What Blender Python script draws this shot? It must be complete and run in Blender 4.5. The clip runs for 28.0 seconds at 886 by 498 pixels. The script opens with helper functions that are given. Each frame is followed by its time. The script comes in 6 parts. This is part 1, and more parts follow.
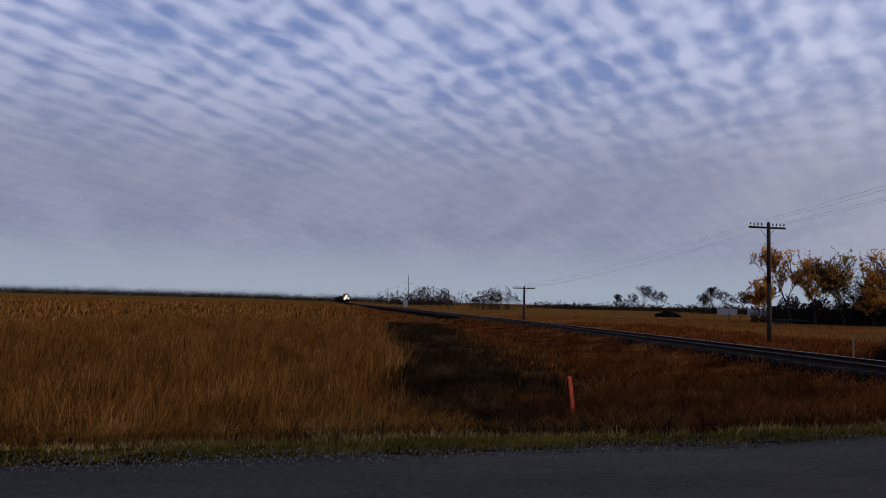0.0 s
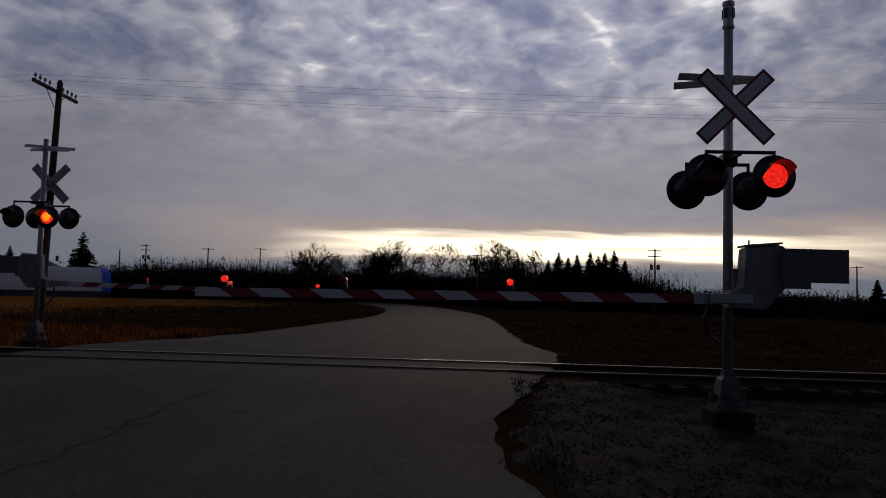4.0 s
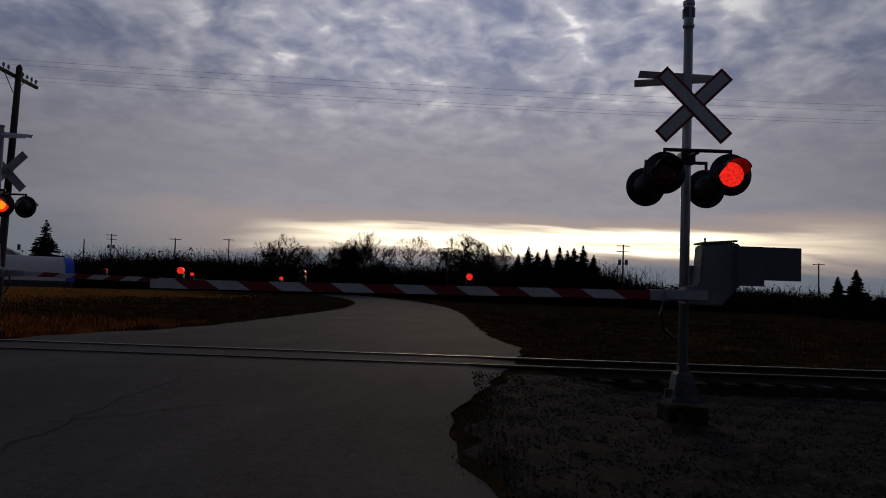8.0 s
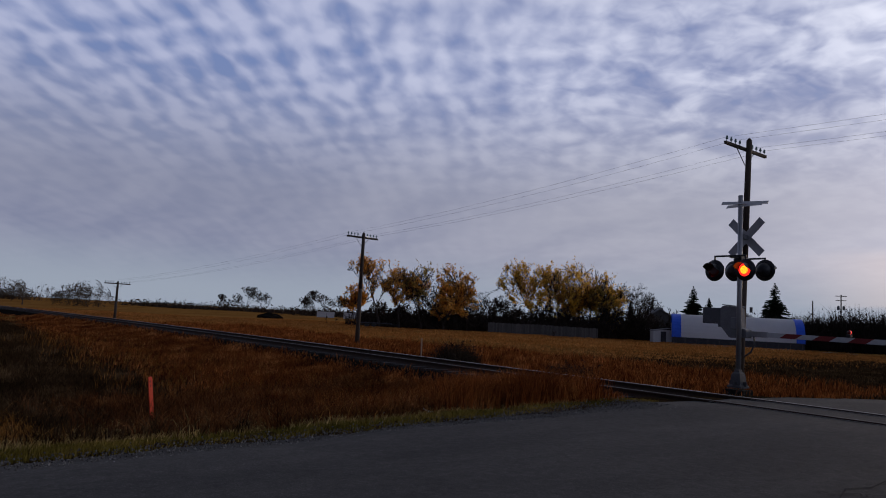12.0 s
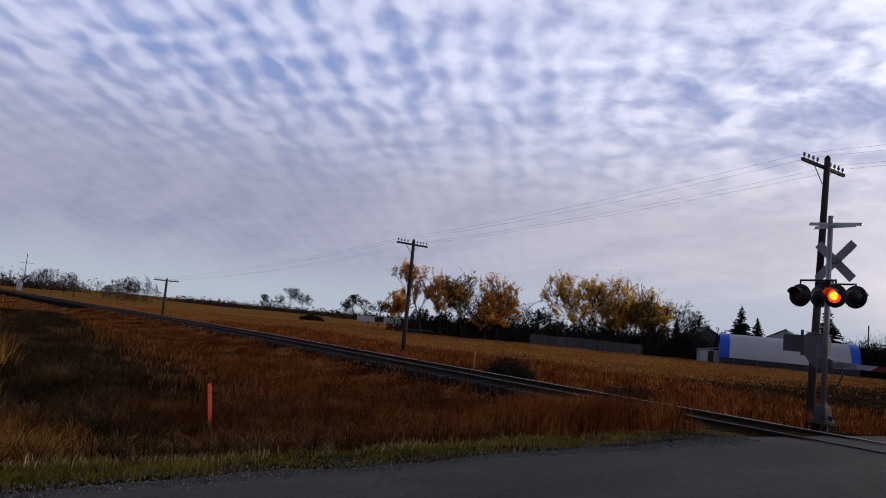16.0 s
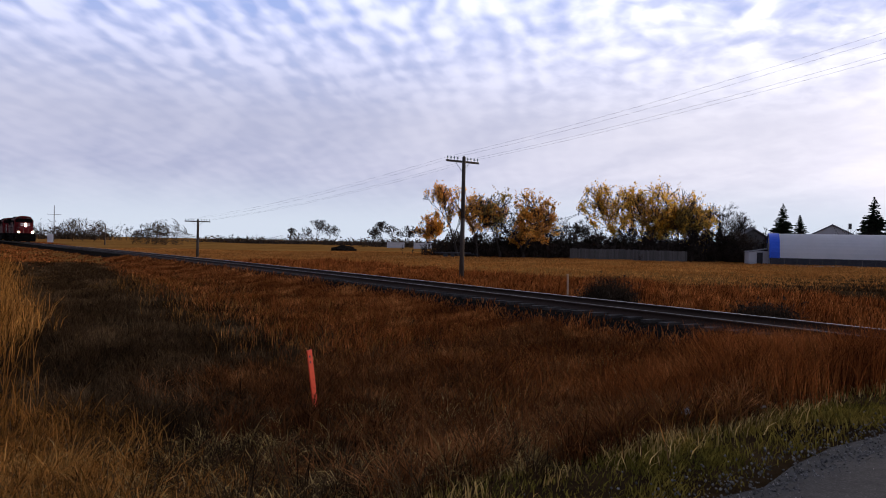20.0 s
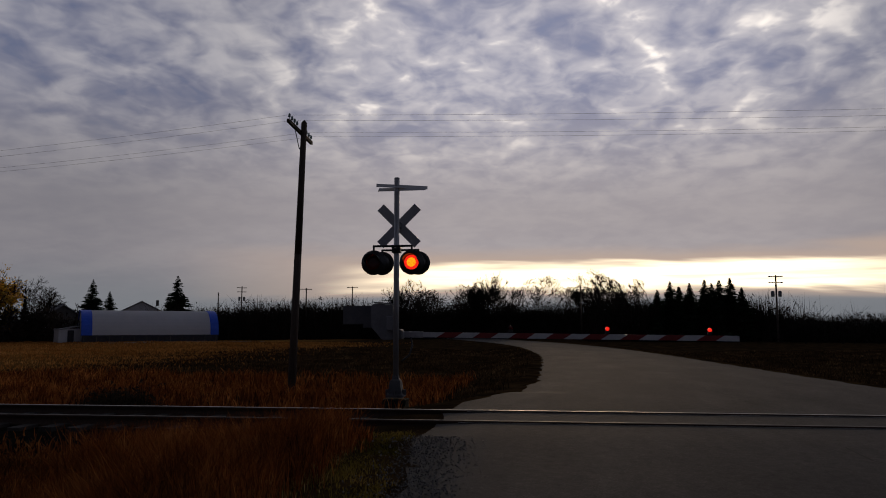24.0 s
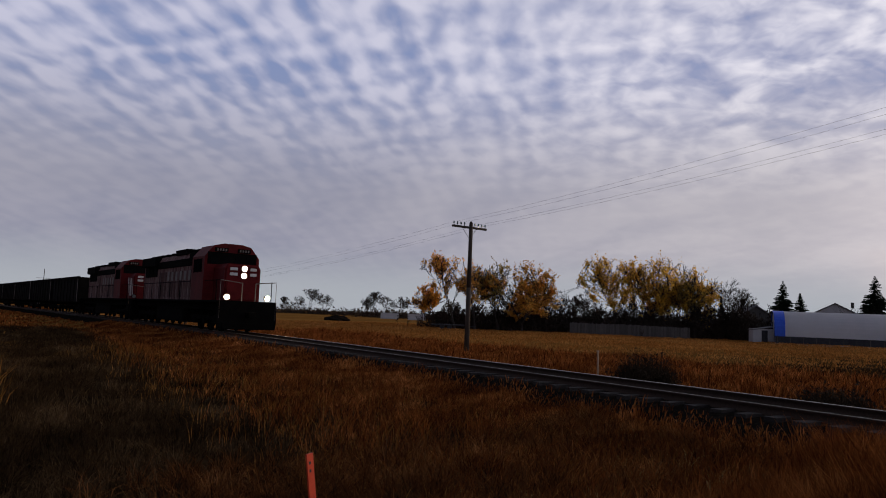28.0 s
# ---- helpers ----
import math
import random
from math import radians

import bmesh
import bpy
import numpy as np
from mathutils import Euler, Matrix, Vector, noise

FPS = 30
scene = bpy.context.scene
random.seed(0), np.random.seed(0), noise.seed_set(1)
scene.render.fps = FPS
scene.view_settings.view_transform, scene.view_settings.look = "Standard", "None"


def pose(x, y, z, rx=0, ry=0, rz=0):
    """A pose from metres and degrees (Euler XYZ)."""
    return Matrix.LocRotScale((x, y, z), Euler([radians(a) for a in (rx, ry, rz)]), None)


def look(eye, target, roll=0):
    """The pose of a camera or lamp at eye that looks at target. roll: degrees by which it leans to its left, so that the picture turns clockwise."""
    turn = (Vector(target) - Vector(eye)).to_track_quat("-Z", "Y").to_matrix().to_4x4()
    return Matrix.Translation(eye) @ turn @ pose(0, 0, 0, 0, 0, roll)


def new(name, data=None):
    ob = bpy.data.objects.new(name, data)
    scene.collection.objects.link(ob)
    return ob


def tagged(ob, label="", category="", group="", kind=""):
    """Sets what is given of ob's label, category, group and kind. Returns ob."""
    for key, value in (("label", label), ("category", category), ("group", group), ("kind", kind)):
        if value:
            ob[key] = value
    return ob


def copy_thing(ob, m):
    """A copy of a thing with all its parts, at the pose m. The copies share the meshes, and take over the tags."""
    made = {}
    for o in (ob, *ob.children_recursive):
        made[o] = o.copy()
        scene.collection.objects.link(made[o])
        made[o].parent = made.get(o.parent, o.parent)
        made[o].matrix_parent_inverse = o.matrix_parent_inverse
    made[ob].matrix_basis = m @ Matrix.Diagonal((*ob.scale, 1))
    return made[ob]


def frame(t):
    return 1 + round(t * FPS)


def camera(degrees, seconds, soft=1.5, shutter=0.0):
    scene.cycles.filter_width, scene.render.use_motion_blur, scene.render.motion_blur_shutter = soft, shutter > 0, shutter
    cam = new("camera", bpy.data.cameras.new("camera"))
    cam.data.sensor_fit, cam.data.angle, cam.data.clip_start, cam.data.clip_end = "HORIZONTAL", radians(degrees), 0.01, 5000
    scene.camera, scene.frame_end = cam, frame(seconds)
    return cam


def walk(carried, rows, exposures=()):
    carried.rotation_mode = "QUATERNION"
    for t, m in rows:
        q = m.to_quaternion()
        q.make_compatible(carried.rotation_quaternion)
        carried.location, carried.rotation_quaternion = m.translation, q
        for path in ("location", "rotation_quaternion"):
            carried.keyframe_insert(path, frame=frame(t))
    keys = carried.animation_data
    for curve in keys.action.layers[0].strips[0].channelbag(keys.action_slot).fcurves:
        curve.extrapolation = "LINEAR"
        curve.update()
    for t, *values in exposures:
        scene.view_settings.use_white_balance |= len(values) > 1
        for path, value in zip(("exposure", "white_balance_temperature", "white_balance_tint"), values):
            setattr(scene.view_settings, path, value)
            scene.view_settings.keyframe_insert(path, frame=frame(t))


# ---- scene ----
cam = camera(62.5, 28.0, soft=1.0)
PATH = [
    (0, (1.144, 0.462, 1.358), (1.366, 2.444, 1.503), 1.4),
    (0.5, (1.164, 0.534, 1.352), (1.341, 2.522, 1.481), 2.2),
    (1, (1.241, 0.666, 1.333), (1.512, 2.644, 1.438), 2.1),
    (1.5, (1.413, 0.65, 1.344), (2.342, 2.418, 1.465), 1.7),
    (2, (1.149, 0.147, 1.376), (2.851, 1.188, 1.513), 0.7),
    (2.5, (1.106, 0.114, 1.389), (3.004, 0.73, 1.515), 1.4),
    (3, (1.216, 0.158, 1.378), (3.146, 0.675, 1.473), 2.4),
    (3.5, (1.243, 0.15, 1.368), (3.21, 0.49, 1.493), 3.0),
    (4, (1.205, 0.101, 1.337), (3.199, 0.195, 1.459), 1.5),
    (4.5, (1.205, 0.034, 1.392), (3.197, -0.076, 1.541), 1.0),
    (6.5, (1.225, -0.017, 1.351), (3.218, -0.02, 1.525), 0.6),
    (7, (1.21, -0.051, 1.349), (3.204, -0.109, 1.491), 1.7),
    (7.5, (1.234, -0.047, 1.361), (3.232, -0.063, 1.445), 1.6),
    (8, (1.227, -0.047, 1.359), (3.224, -0.032, 1.464), 2.0),
    (8.5, (1.244, -0.027, 1.348), (3.239, 0.062, 1.452), 2.2),
    (9, (1.299, -0.021, 1.367), (3.276, 0.25, 1.495), 2.2),
    (9.5, (1.352, 0.149, 1.367), (3.183, 0.934, 1.538), 1.9),
    (10, (1.49, 0.29, 1.343), (3.1, 1.465, 1.508), 3.0),
    (10.5, (1.347, 0.284, 1.331), (2.76, 1.686, 1.531), 2.8),
    (11, (1.368, 0.288, 1.348), (2.647, 1.809, 1.571), 2.7),
    (11.5, (1.406, 0.298, 1.341), (2.614, 1.878, 1.555), 2.5),
    (12, (1.393, 0.349, 1.338), (2.576, 1.95, 1.526), 3.0),
    (12.5, (1.372, 0.359, 1.337), (2.489, 2.01, 1.5), 3.1),
    (14.5, (1.262, 0.007, 1.285), (2.159, 1.792, 1.375), 2.1),
    (15, (1.34, 0.24, 1.267), (2.244, 2.024, 1.285), 5.1),
    (15.5, (1.373, 0.8, 1.365), (2.495, 2.455, 1.367), 4.1),
    (16, (1.294, 1.304, 1.446), (2.384, 2.969, 1.647), 5.4),
    (16.5, (1.319, 1.846, 1.422), (2.299, 3.583, 1.57), 5.6),
    (17, (1.278, 2.443, 1.458), (2.184, 4.223, 1.55), -0.5),
    (17.5, (1.38, 3.031, 1.453), (2.121, 4.881, 1.623), 1.9),
    (18, (1.426, 3.634, 1.408), (2.196, 5.476, 1.528), 0.9),
    (18.5, (1.567, 4.055, 1.512), (2.451, 5.849, 1.546), 1.8),
    (19, (1.639, 4.574, 1.466), (2.489, 6.381, 1.572), 2.1),
    (19.5, (1.676, 5.006, 1.469), (2.675, 6.738, 1.456), 1.3),
    (20, (1.637, 5.516, 1.451), (2.691, 7.216, 1.435), 1.2),
    (20.5, (1.757, 5.949, 1.418), (2.711, 7.705, 1.48), 1.3),
    (21, (1.862, 6.264, 1.441), (2.986, 7.917, 1.482), 1.1),
    (21.5, (1.911, 6.691, 1.426), (3.17, 8.246, 1.432), 1.7),
    (22, (2.067, 7.005, 1.391), (3.454, 8.442, 1.494), 1.8),
    (22.5, (2.3, 7.42, 1.404), (4.182, 8.098, 1.429), 1.6),
    (24.5, (2.562, 7.71, 1.534), (4.536, 7.956, 1.748), -0.1),
    (25, (2.7, 7.918, 1.438), (4.387, 8.961, 1.697), 2.5),
    (25.5, (2.567, 8.103, 1.25), (4.063, 9.422, 1.406), 3.9),
    (26, (2.498, 8.274, 1.226), (3.618, 9.923, 1.391), 4.3),
    (26.5, (2.554, 8.163, 1.304), (3.333, 9.999, 1.461), 3.7),
    (27, (2.546, 8.258, 1.304), (3.428, 10.046, 1.465), 2.9),
    (27.5, (2.529, 8.163, 1.331), (3.469, 9.921, 1.496), 2.9),
    (28, (2.546, 8.194, 1.345), (3.606, 9.881, 1.526), 2.3),
]
# seconds, stops, kelvin, tint
EXPOSURES = [(0, -0.2, 6200, 10), (1.2, -0.1, 6250, 10), (1.7, -0.2, 6333, 10), (2.0, -0.32, 6383, 10), (2.4, -0.7, 6450, 10), (3.0, -1.15, 6450, 10), (4.5, -1.45, 6450, 10), (9.0, -1.45, 6450, 10), (9.7, -1.02, 6342, 10), (10.3, -0.64, 6250, 10), (11, -0.4, 6250, 10), (12, -0.28, 6250, 10), (12.5, -0.25, 6250, 10), (14.5, 0.35, 6450, 10), (15, 0.45, 6500, 10), (16, 0.2, 6500, 10), (17, 0.45, 6500, 10), (18, -0.1, 6500, 10), (19, 0.3, 6500, 10), (20, 0.76, 6600, 10), (21, 0.35, 6950, 10), (22, 0.17, 7050, 10), (22.5, 0.1, 7050, 10), (24.5, -1.35, 7050, 10), (25, -1.12, 7050, 10), (25.7, -0.4, 7050, 10), (26.2, -0.05, 7050, 10), (28, -0.05, 7050, 10)]
walk(cam, [(t, look(eye, target, roll)) for t, eye, target, roll in PATH], EXPOSURES)

# ---- world and sun ----


def node(tree, kind, **inputs):
    n = tree.nodes.new(kind)
    for key, value in inputs.items():
        n.inputs[key.replace("_", " ")].default_value = value
    return n


def math_node(tree, op, a, b=None, c=None, clamp=False):
    n = tree.nodes.new("ShaderNodeMath")
    n.operation, n.use_clamp = op, clamp
    for i, v in enumerate((a, b, c)):
        if v is None:
            continue
        if isinstance(v, (int, float)):
            n.inputs[i].default_value = v
        else:
            tree.links.new(v, n.inputs[i])
    return n.outputs[0]


def mix_colour(tree, fac, a, b, blend="MIX"):
    n = tree.nodes.new("ShaderNodeMix")
    n.data_type, n.blend_type = "RGBA", blend
    for socket, v in ((n.inputs[0], fac), (n.inputs[6], a), (n.inputs[7], b)):
        if isinstance(v, (int, float)):
            socket.default_value = v
        elif isinstance(v, tuple):
            socket.default_value = (*v, 1)
        else:
            tree.links.new(v, socket)
    return n.outputs[2]


def ramp(tree, fac, stops):
    n = tree.nodes.new("ShaderNodeValToRGB")
    e = n.color_ramp.elements
    while len(e) < len(stops):
        e.new(0.5)
    for el, (p, c) in zip(e, stops):
        el.position = p
        el.color = (*c, 1) if isinstance(c, tuple) else (c, c, c, 1)
    tree.links.new(fac, n.inputs[0])
    return n.outputs[0]


def smooth(tree, v, lo, hi):
    n = tree.nodes.new("ShaderNodeMapRange")
    n.interpolation_type = "SMOOTHSTEP"
    n.inputs[1].default_value, n.inputs[2].default_value = lo, hi
    tree.links.new(v, n.inputs[0])
    return n.outputs[0]


SUN_AZ, SUN_EL = 92.0, 4.0   # degrees clockwise from +y, and above the horizon


def make_world():
    w = bpy.data.worlds.new("dusk_sky")
    w.use_nodes = True
    scene.world = w
    t = w.node_tree
    t.nodes.clear()
    out = t.nodes.new("ShaderNodeOutputWorld")
    bg = t.nodes.new("ShaderNodeBackground")
    co = t.nodes.new("ShaderNodeTexCoord").outputs["Generated"]
    sep = t.nodes.new("ShaderNodeSeparateXYZ")
    t.links.new(co, sep.inputs[0])
    x, y, z = sep.outputs
    zc = math_node(t, "MAXIMUM", z, 0.0)
    sx0, sy0 = math.sin(radians(SUN_AZ)), math.cos(radians(SUN_AZ))
    # the cloud sheet, as a plane overhead
    inv = math_node(t, "DIVIDE", 1.0, math_node(t, "ADD", zc, 0.21))
    comb = t.nodes.new("ShaderNodeCombineXYZ")
    t.links.new(math_node(t, "MULTIPLY", x, inv), comb.inputs[0])
    t.links.new(math_node(t, "MULTIPLY", y, inv), comb.inputs[1])
    plane = comb.outputs[0]

    def clouds(scale, turn, stretch, detail, distort, offset):
        """Noise drawn out stretch times along the direction turn (degrees from +x)."""
        m = t.nodes.new("ShaderNodeMapping")
        m.vector_type = "TEXTURE"
        m.inputs["Rotation"].default_value = (0, 0, radians(turn))
        m.inputs["Scale"].default_value = (stretch, 1, 1)
        m.inputs["Location"].default_value = (offset, offset * 0.7, 0)
        t.links.new(plane, m.inputs[0])
        n = node(t, "ShaderNodeTexNoise", Scale=scale, Detail=detail, Roughness=0.5, Distortion=distort)
        t.links.new(m.outputs[0], n.inputs["Vector"])
        return n.outputs["Fac"]

    def rolls(turn, scale, distort, offset):
        """Soft parallel rolls of cloud that run along the direction turn."""
        m = t.nodes.new("ShaderNodeMapping")
        m.vector_type = "TEXTURE"
        m.inputs["Rotation"].default_value = (0, 0, radians(turn))
        m.inputs["Location"].default_value = (offset, offset, 0)
        t.links.new(plane, m.inputs[0])
        wave = node(t, "ShaderNodeTexWave", Scale=scale, Distortion=distort, Detail=1.5, Detail_Scale=1.6, Detail_Roughness=0.5)
        wave.wave_type, wave.bands_direction, wave.wave_profile = "BANDS", "Y", "SIN"
        t.links.new(m.outputs[0], wave.inputs["Vector"])
        return math_node(t, "SUBTRACT", wave.outputs["Fac"], 0.5)

    ROLL = 48   # the rolls run away to the north-east
    cells = clouds(9.0, ROLL, 1.7, 1.6, 0.5, 7.7)
    tufts = clouds(19.0, ROLL, 1.4, 1.5, 0.4, 3.1)
    wisps = clouds(44.0, ROLL, 2.2, 2.0, 0.3, 5.5)
    broad = clouds(1.5, 0, 1.0, 2.0, 0.3, 1.3)
    away = math_node(t, "SUBTRACT", 1.0, smooth(t, math_node(t, "ADD", math_node(t, "MULTIPLY", x, sx0), math_node(t, "MULTIPLY", y, sy0)), 0.30, 0.85))
    ripple = math_node(t, "ADD", math_node(t, "MULTIPLY", rolls(ROLL, 3.7, 4.5, 0.4), 0.14), math_node(t, "MULTIPLY", rolls(ROLL + 84, 2.7, 5.0, 2.2), 0.10))
    ripple = math_node(t, "MULTIPLY", ripple, math_node(t, "ADD", 0.10, math_node(t, "MULTIPLY", away, 0.90)))
    puff = math_node(t, "ADD", math_node(t, "MULTIPLY", cells, 0.62), math_node(t, "ADD", math_node(t, "MULTIPLY", tufts, 0.28), math_node(t, "MULTIPLY", wisps, 0.10)))
    lumps = math_node(t, "ADD", math_node(t, "MULTIPLY", clouds(6.4, 0, 1.0, 3.0, 0.5, 2.4), 0.68), math_node(t, "MULTIPLY", clouds(15.0, 0, 1.0, 3.0, 0.5, 4.9), 0.32))
    puff = math_node(t, "ADD", math_node(t, "MULTIPLY", puff, away), math_node(t, "MULTIPLY", lumps, math_node(t, "SUBTRACT", 1.0, away)))
    puff = math_node(t, "ADD", math_node(t, "ADD", puff, ripple), math_node(t, "MULTIPLY", math_node(t, "SUBTRACT", broad, 0.5), 0.24))
    cover = smooth(t, puff, 0.33, 0.68)
    # nearness to the set sun, by azimuth
    sx, sy = math.sin(radians(SUN_AZ)), math.cos(radians(SUN_AZ))
    flat = math_node(t, "SQRT", math_node(t, "ADD", math_node(t, "MULTIPLY", x, x), math_node(t, "MULTIPLY", y, y)))
    along = math_node(t, "DIVIDE", math_node(t, "ADD", math_node(t, "MULTIPLY", x, sx), math_node(t, "MULTIPLY", y, sy)),
                      math_node(t, "MAXIMUM", flat, 0.001))
    west = smooth(t, along, 0.25, 1.0)
    core = smooth(t, along, 0.80, 1.0)
    # clear sky behind the clouds
    sky = t.nodes.new("ShaderNodeTexSky")
    sky.sky_type, sky.sun_disc = "NISHITA", False
    sky.sun_elevation, sky.sun_rotation = radians(SUN_EL), radians(SUN_AZ)
    clear = mix_colour(t, 1.0, sky.outputs[0], (0.08, 0.08, 0.08), "MULTIPLY")
    clear = mix_colour(t, 0.7, clear, (0.16, 0.29, 0.68))
    thin = mix_colour(t, west, (0.265, 0.325, 0.555), (0.33, 0.37, 0.58))
    thick = mix_colour(t, west, (0.55, 0.58, 0.78), (0.88, 0.89, 1.03))
    sheet = mix_colour(t, cover, thin, thick)
    gaps = smooth(t, puff, 0.40, 0.30)
    sheet = mix_colour(t, math_node(t, "MULTIPLY", gaps, 0.36), sheet, clear)
    # thin places near the sun, where the light breaks through
    shine = math_node(t, "MULTIPLY", smooth(t, puff, 0.56, 0.72), math_node(t, "MULTIPLY", smooth(t, along, 0.88, 1.0), smooth(t, z, 0.18, 0.32)))
    sheet = mix_colour(t, math_node(t, "MULTIPLY", shine, 0.8), sheet, (2.1, 2.03, 2.02))
    sheet = mix_colour(t, 1.0, sheet, mix_colour(t, smooth(t, along, 0.90, 1.0), (1.0, 1.0, 1.0), (1.64, 1.60, 1.53)), "MULTIPLY")
    # towards the horizon the sheet closes into a plain grey-mauve veil
    veil = mix_colour(t, west, (0.272, 0.290, 0.40), (0.52, 0.51, 0.58))
    veil = mix_colour(t, 1.0, veil, mix_colour(t, core, (1.0, 1.0, 1.0), (1.60, 1.53, 1.47)), "MULTIPLY")
    veil = mix_colour(t, 0.14, veil, mix_colour(t, smooth(t, clouds(3.2, 90, 2.6, 3.0, 0.3, 9.0), 0.35, 0.65), (0.24, 0.24, 0.34), (0.60, 0.57, 0.62)))
    low = smooth(t, z, 0.34, 0.14)
    sheet = mix_colour(t, math_node(t, "MULTIPLY", low, 0.92), sheet, veil)
    # the clear strip under the sheet
    gx, gy = math.sin(radians(99)), math.cos(radians(99))
    toward = math_node(t, "DIVIDE", math_node(t, "ADD", math_node(t, "MULTIPLY", x, gx), math_node(t, "MULTIPLY", y, gy)), math_node(t, "MAXIMUM", flat, 0.001))
    ragged = math_node(t, "MULTIPLY", math_node(t, "SUBTRACT", clouds(2.6, 90, 3.5, 4.0, 0.2, 5.0), 0.5), 0.05)
    zr = math_node(t, "ADD", z, ragged)
    pale = mix_colour(t, smooth(t, z, 0.10, 0.015), sheet, (0.39, 0.435, 0.515))
    peach = math_node(t, "MULTIPLY", math_node(t, "MULTIPLY", smooth(t, zr, 0.112, 0.084), smooth(t, zr, 0.030, 0.048)), math_node(t, "MULTIPLY", smooth(t, toward, 0.78, 0.97), 0.8))
    pale = mix_colour(t, peach, pale, (1.10, 0.86, 0.74))
    band = math_node(t, "MULTIPLY", smooth(t, zr, 0.088, 0.074), smooth(t, zr, 0.042, 0.056))
    lay = t.nodes.new("ShaderNodeCombineXYZ")
    t.links.new(math_node(t, "MULTIPLY", y, 4.0), lay.inputs[0])
    t.links.new(math_node(t, "MULTIPLY", z, 70.0), lay.inputs[1])
    layers = node(t, "ShaderNodeTexNoise", Scale=1.0, Detail=4.0, Roughness=0.55)
    t.links.new(lay.outputs[0], layers.inputs["Vector"])
    band = math_node(t, "MULTIPLY", band, ramp(t, layers.outputs["Fac"], [(0.36, 0.45), (0.56, 1.0)]))
    glow = mix_colour(t, core, (1.1, 0.90, 0.66), (5.6, 4.8, 3.5))
    colour = mix_colour(t, math_node(t, "MULTIPLY", band, smooth(t, math_node(t, "ADD", toward, math_node(t, "MULTIPLY", ragged, 1.4)), 0.90, 0.985)), pale, glow)
    # the night side of the sky is dimmer
    colour = mix_colour(t, 1.0, colour, mix_colour(t, smooth(t, along, -0.45, -0.95), (1.0, 1.0, 1.0), (0.28, 0.29, 0.34)), "MULTIPLY")
    # the unseen sky overhead is dimmed to darken the ground below
    colour = mix_colour(t, 1.0, colour, ramp(t, z, [(0.40, 1.0), (0.85, 0.30)]), "MULTIPLY")
    ground = smooth(t, z, 0.0, -0.02)
    colour = mix_colour(t, ground, colour, (0.05, 0.04, 0.03))
    t.links.new(colour, bg.inputs[0])
    bg.inputs[1].default_value = 1.0
    t.links.new(bg.outputs[0], out.inputs[0])


make_world()
sun = new("low_sun", bpy.data.lights.new("low_sun", "SUN"))
sun.data.energy, sun.data.angle, sun.data.color = 1.15, radians(14), (1.0, 0.72, 0.46)
sun.matrix_world = look((0, 0, 50), (-50 * math.sin(radians(SUN_AZ)), -50 * math.cos(radians(SUN_AZ)), 50 - 50 * math.tan(radians(7))))

# ---- materials ----


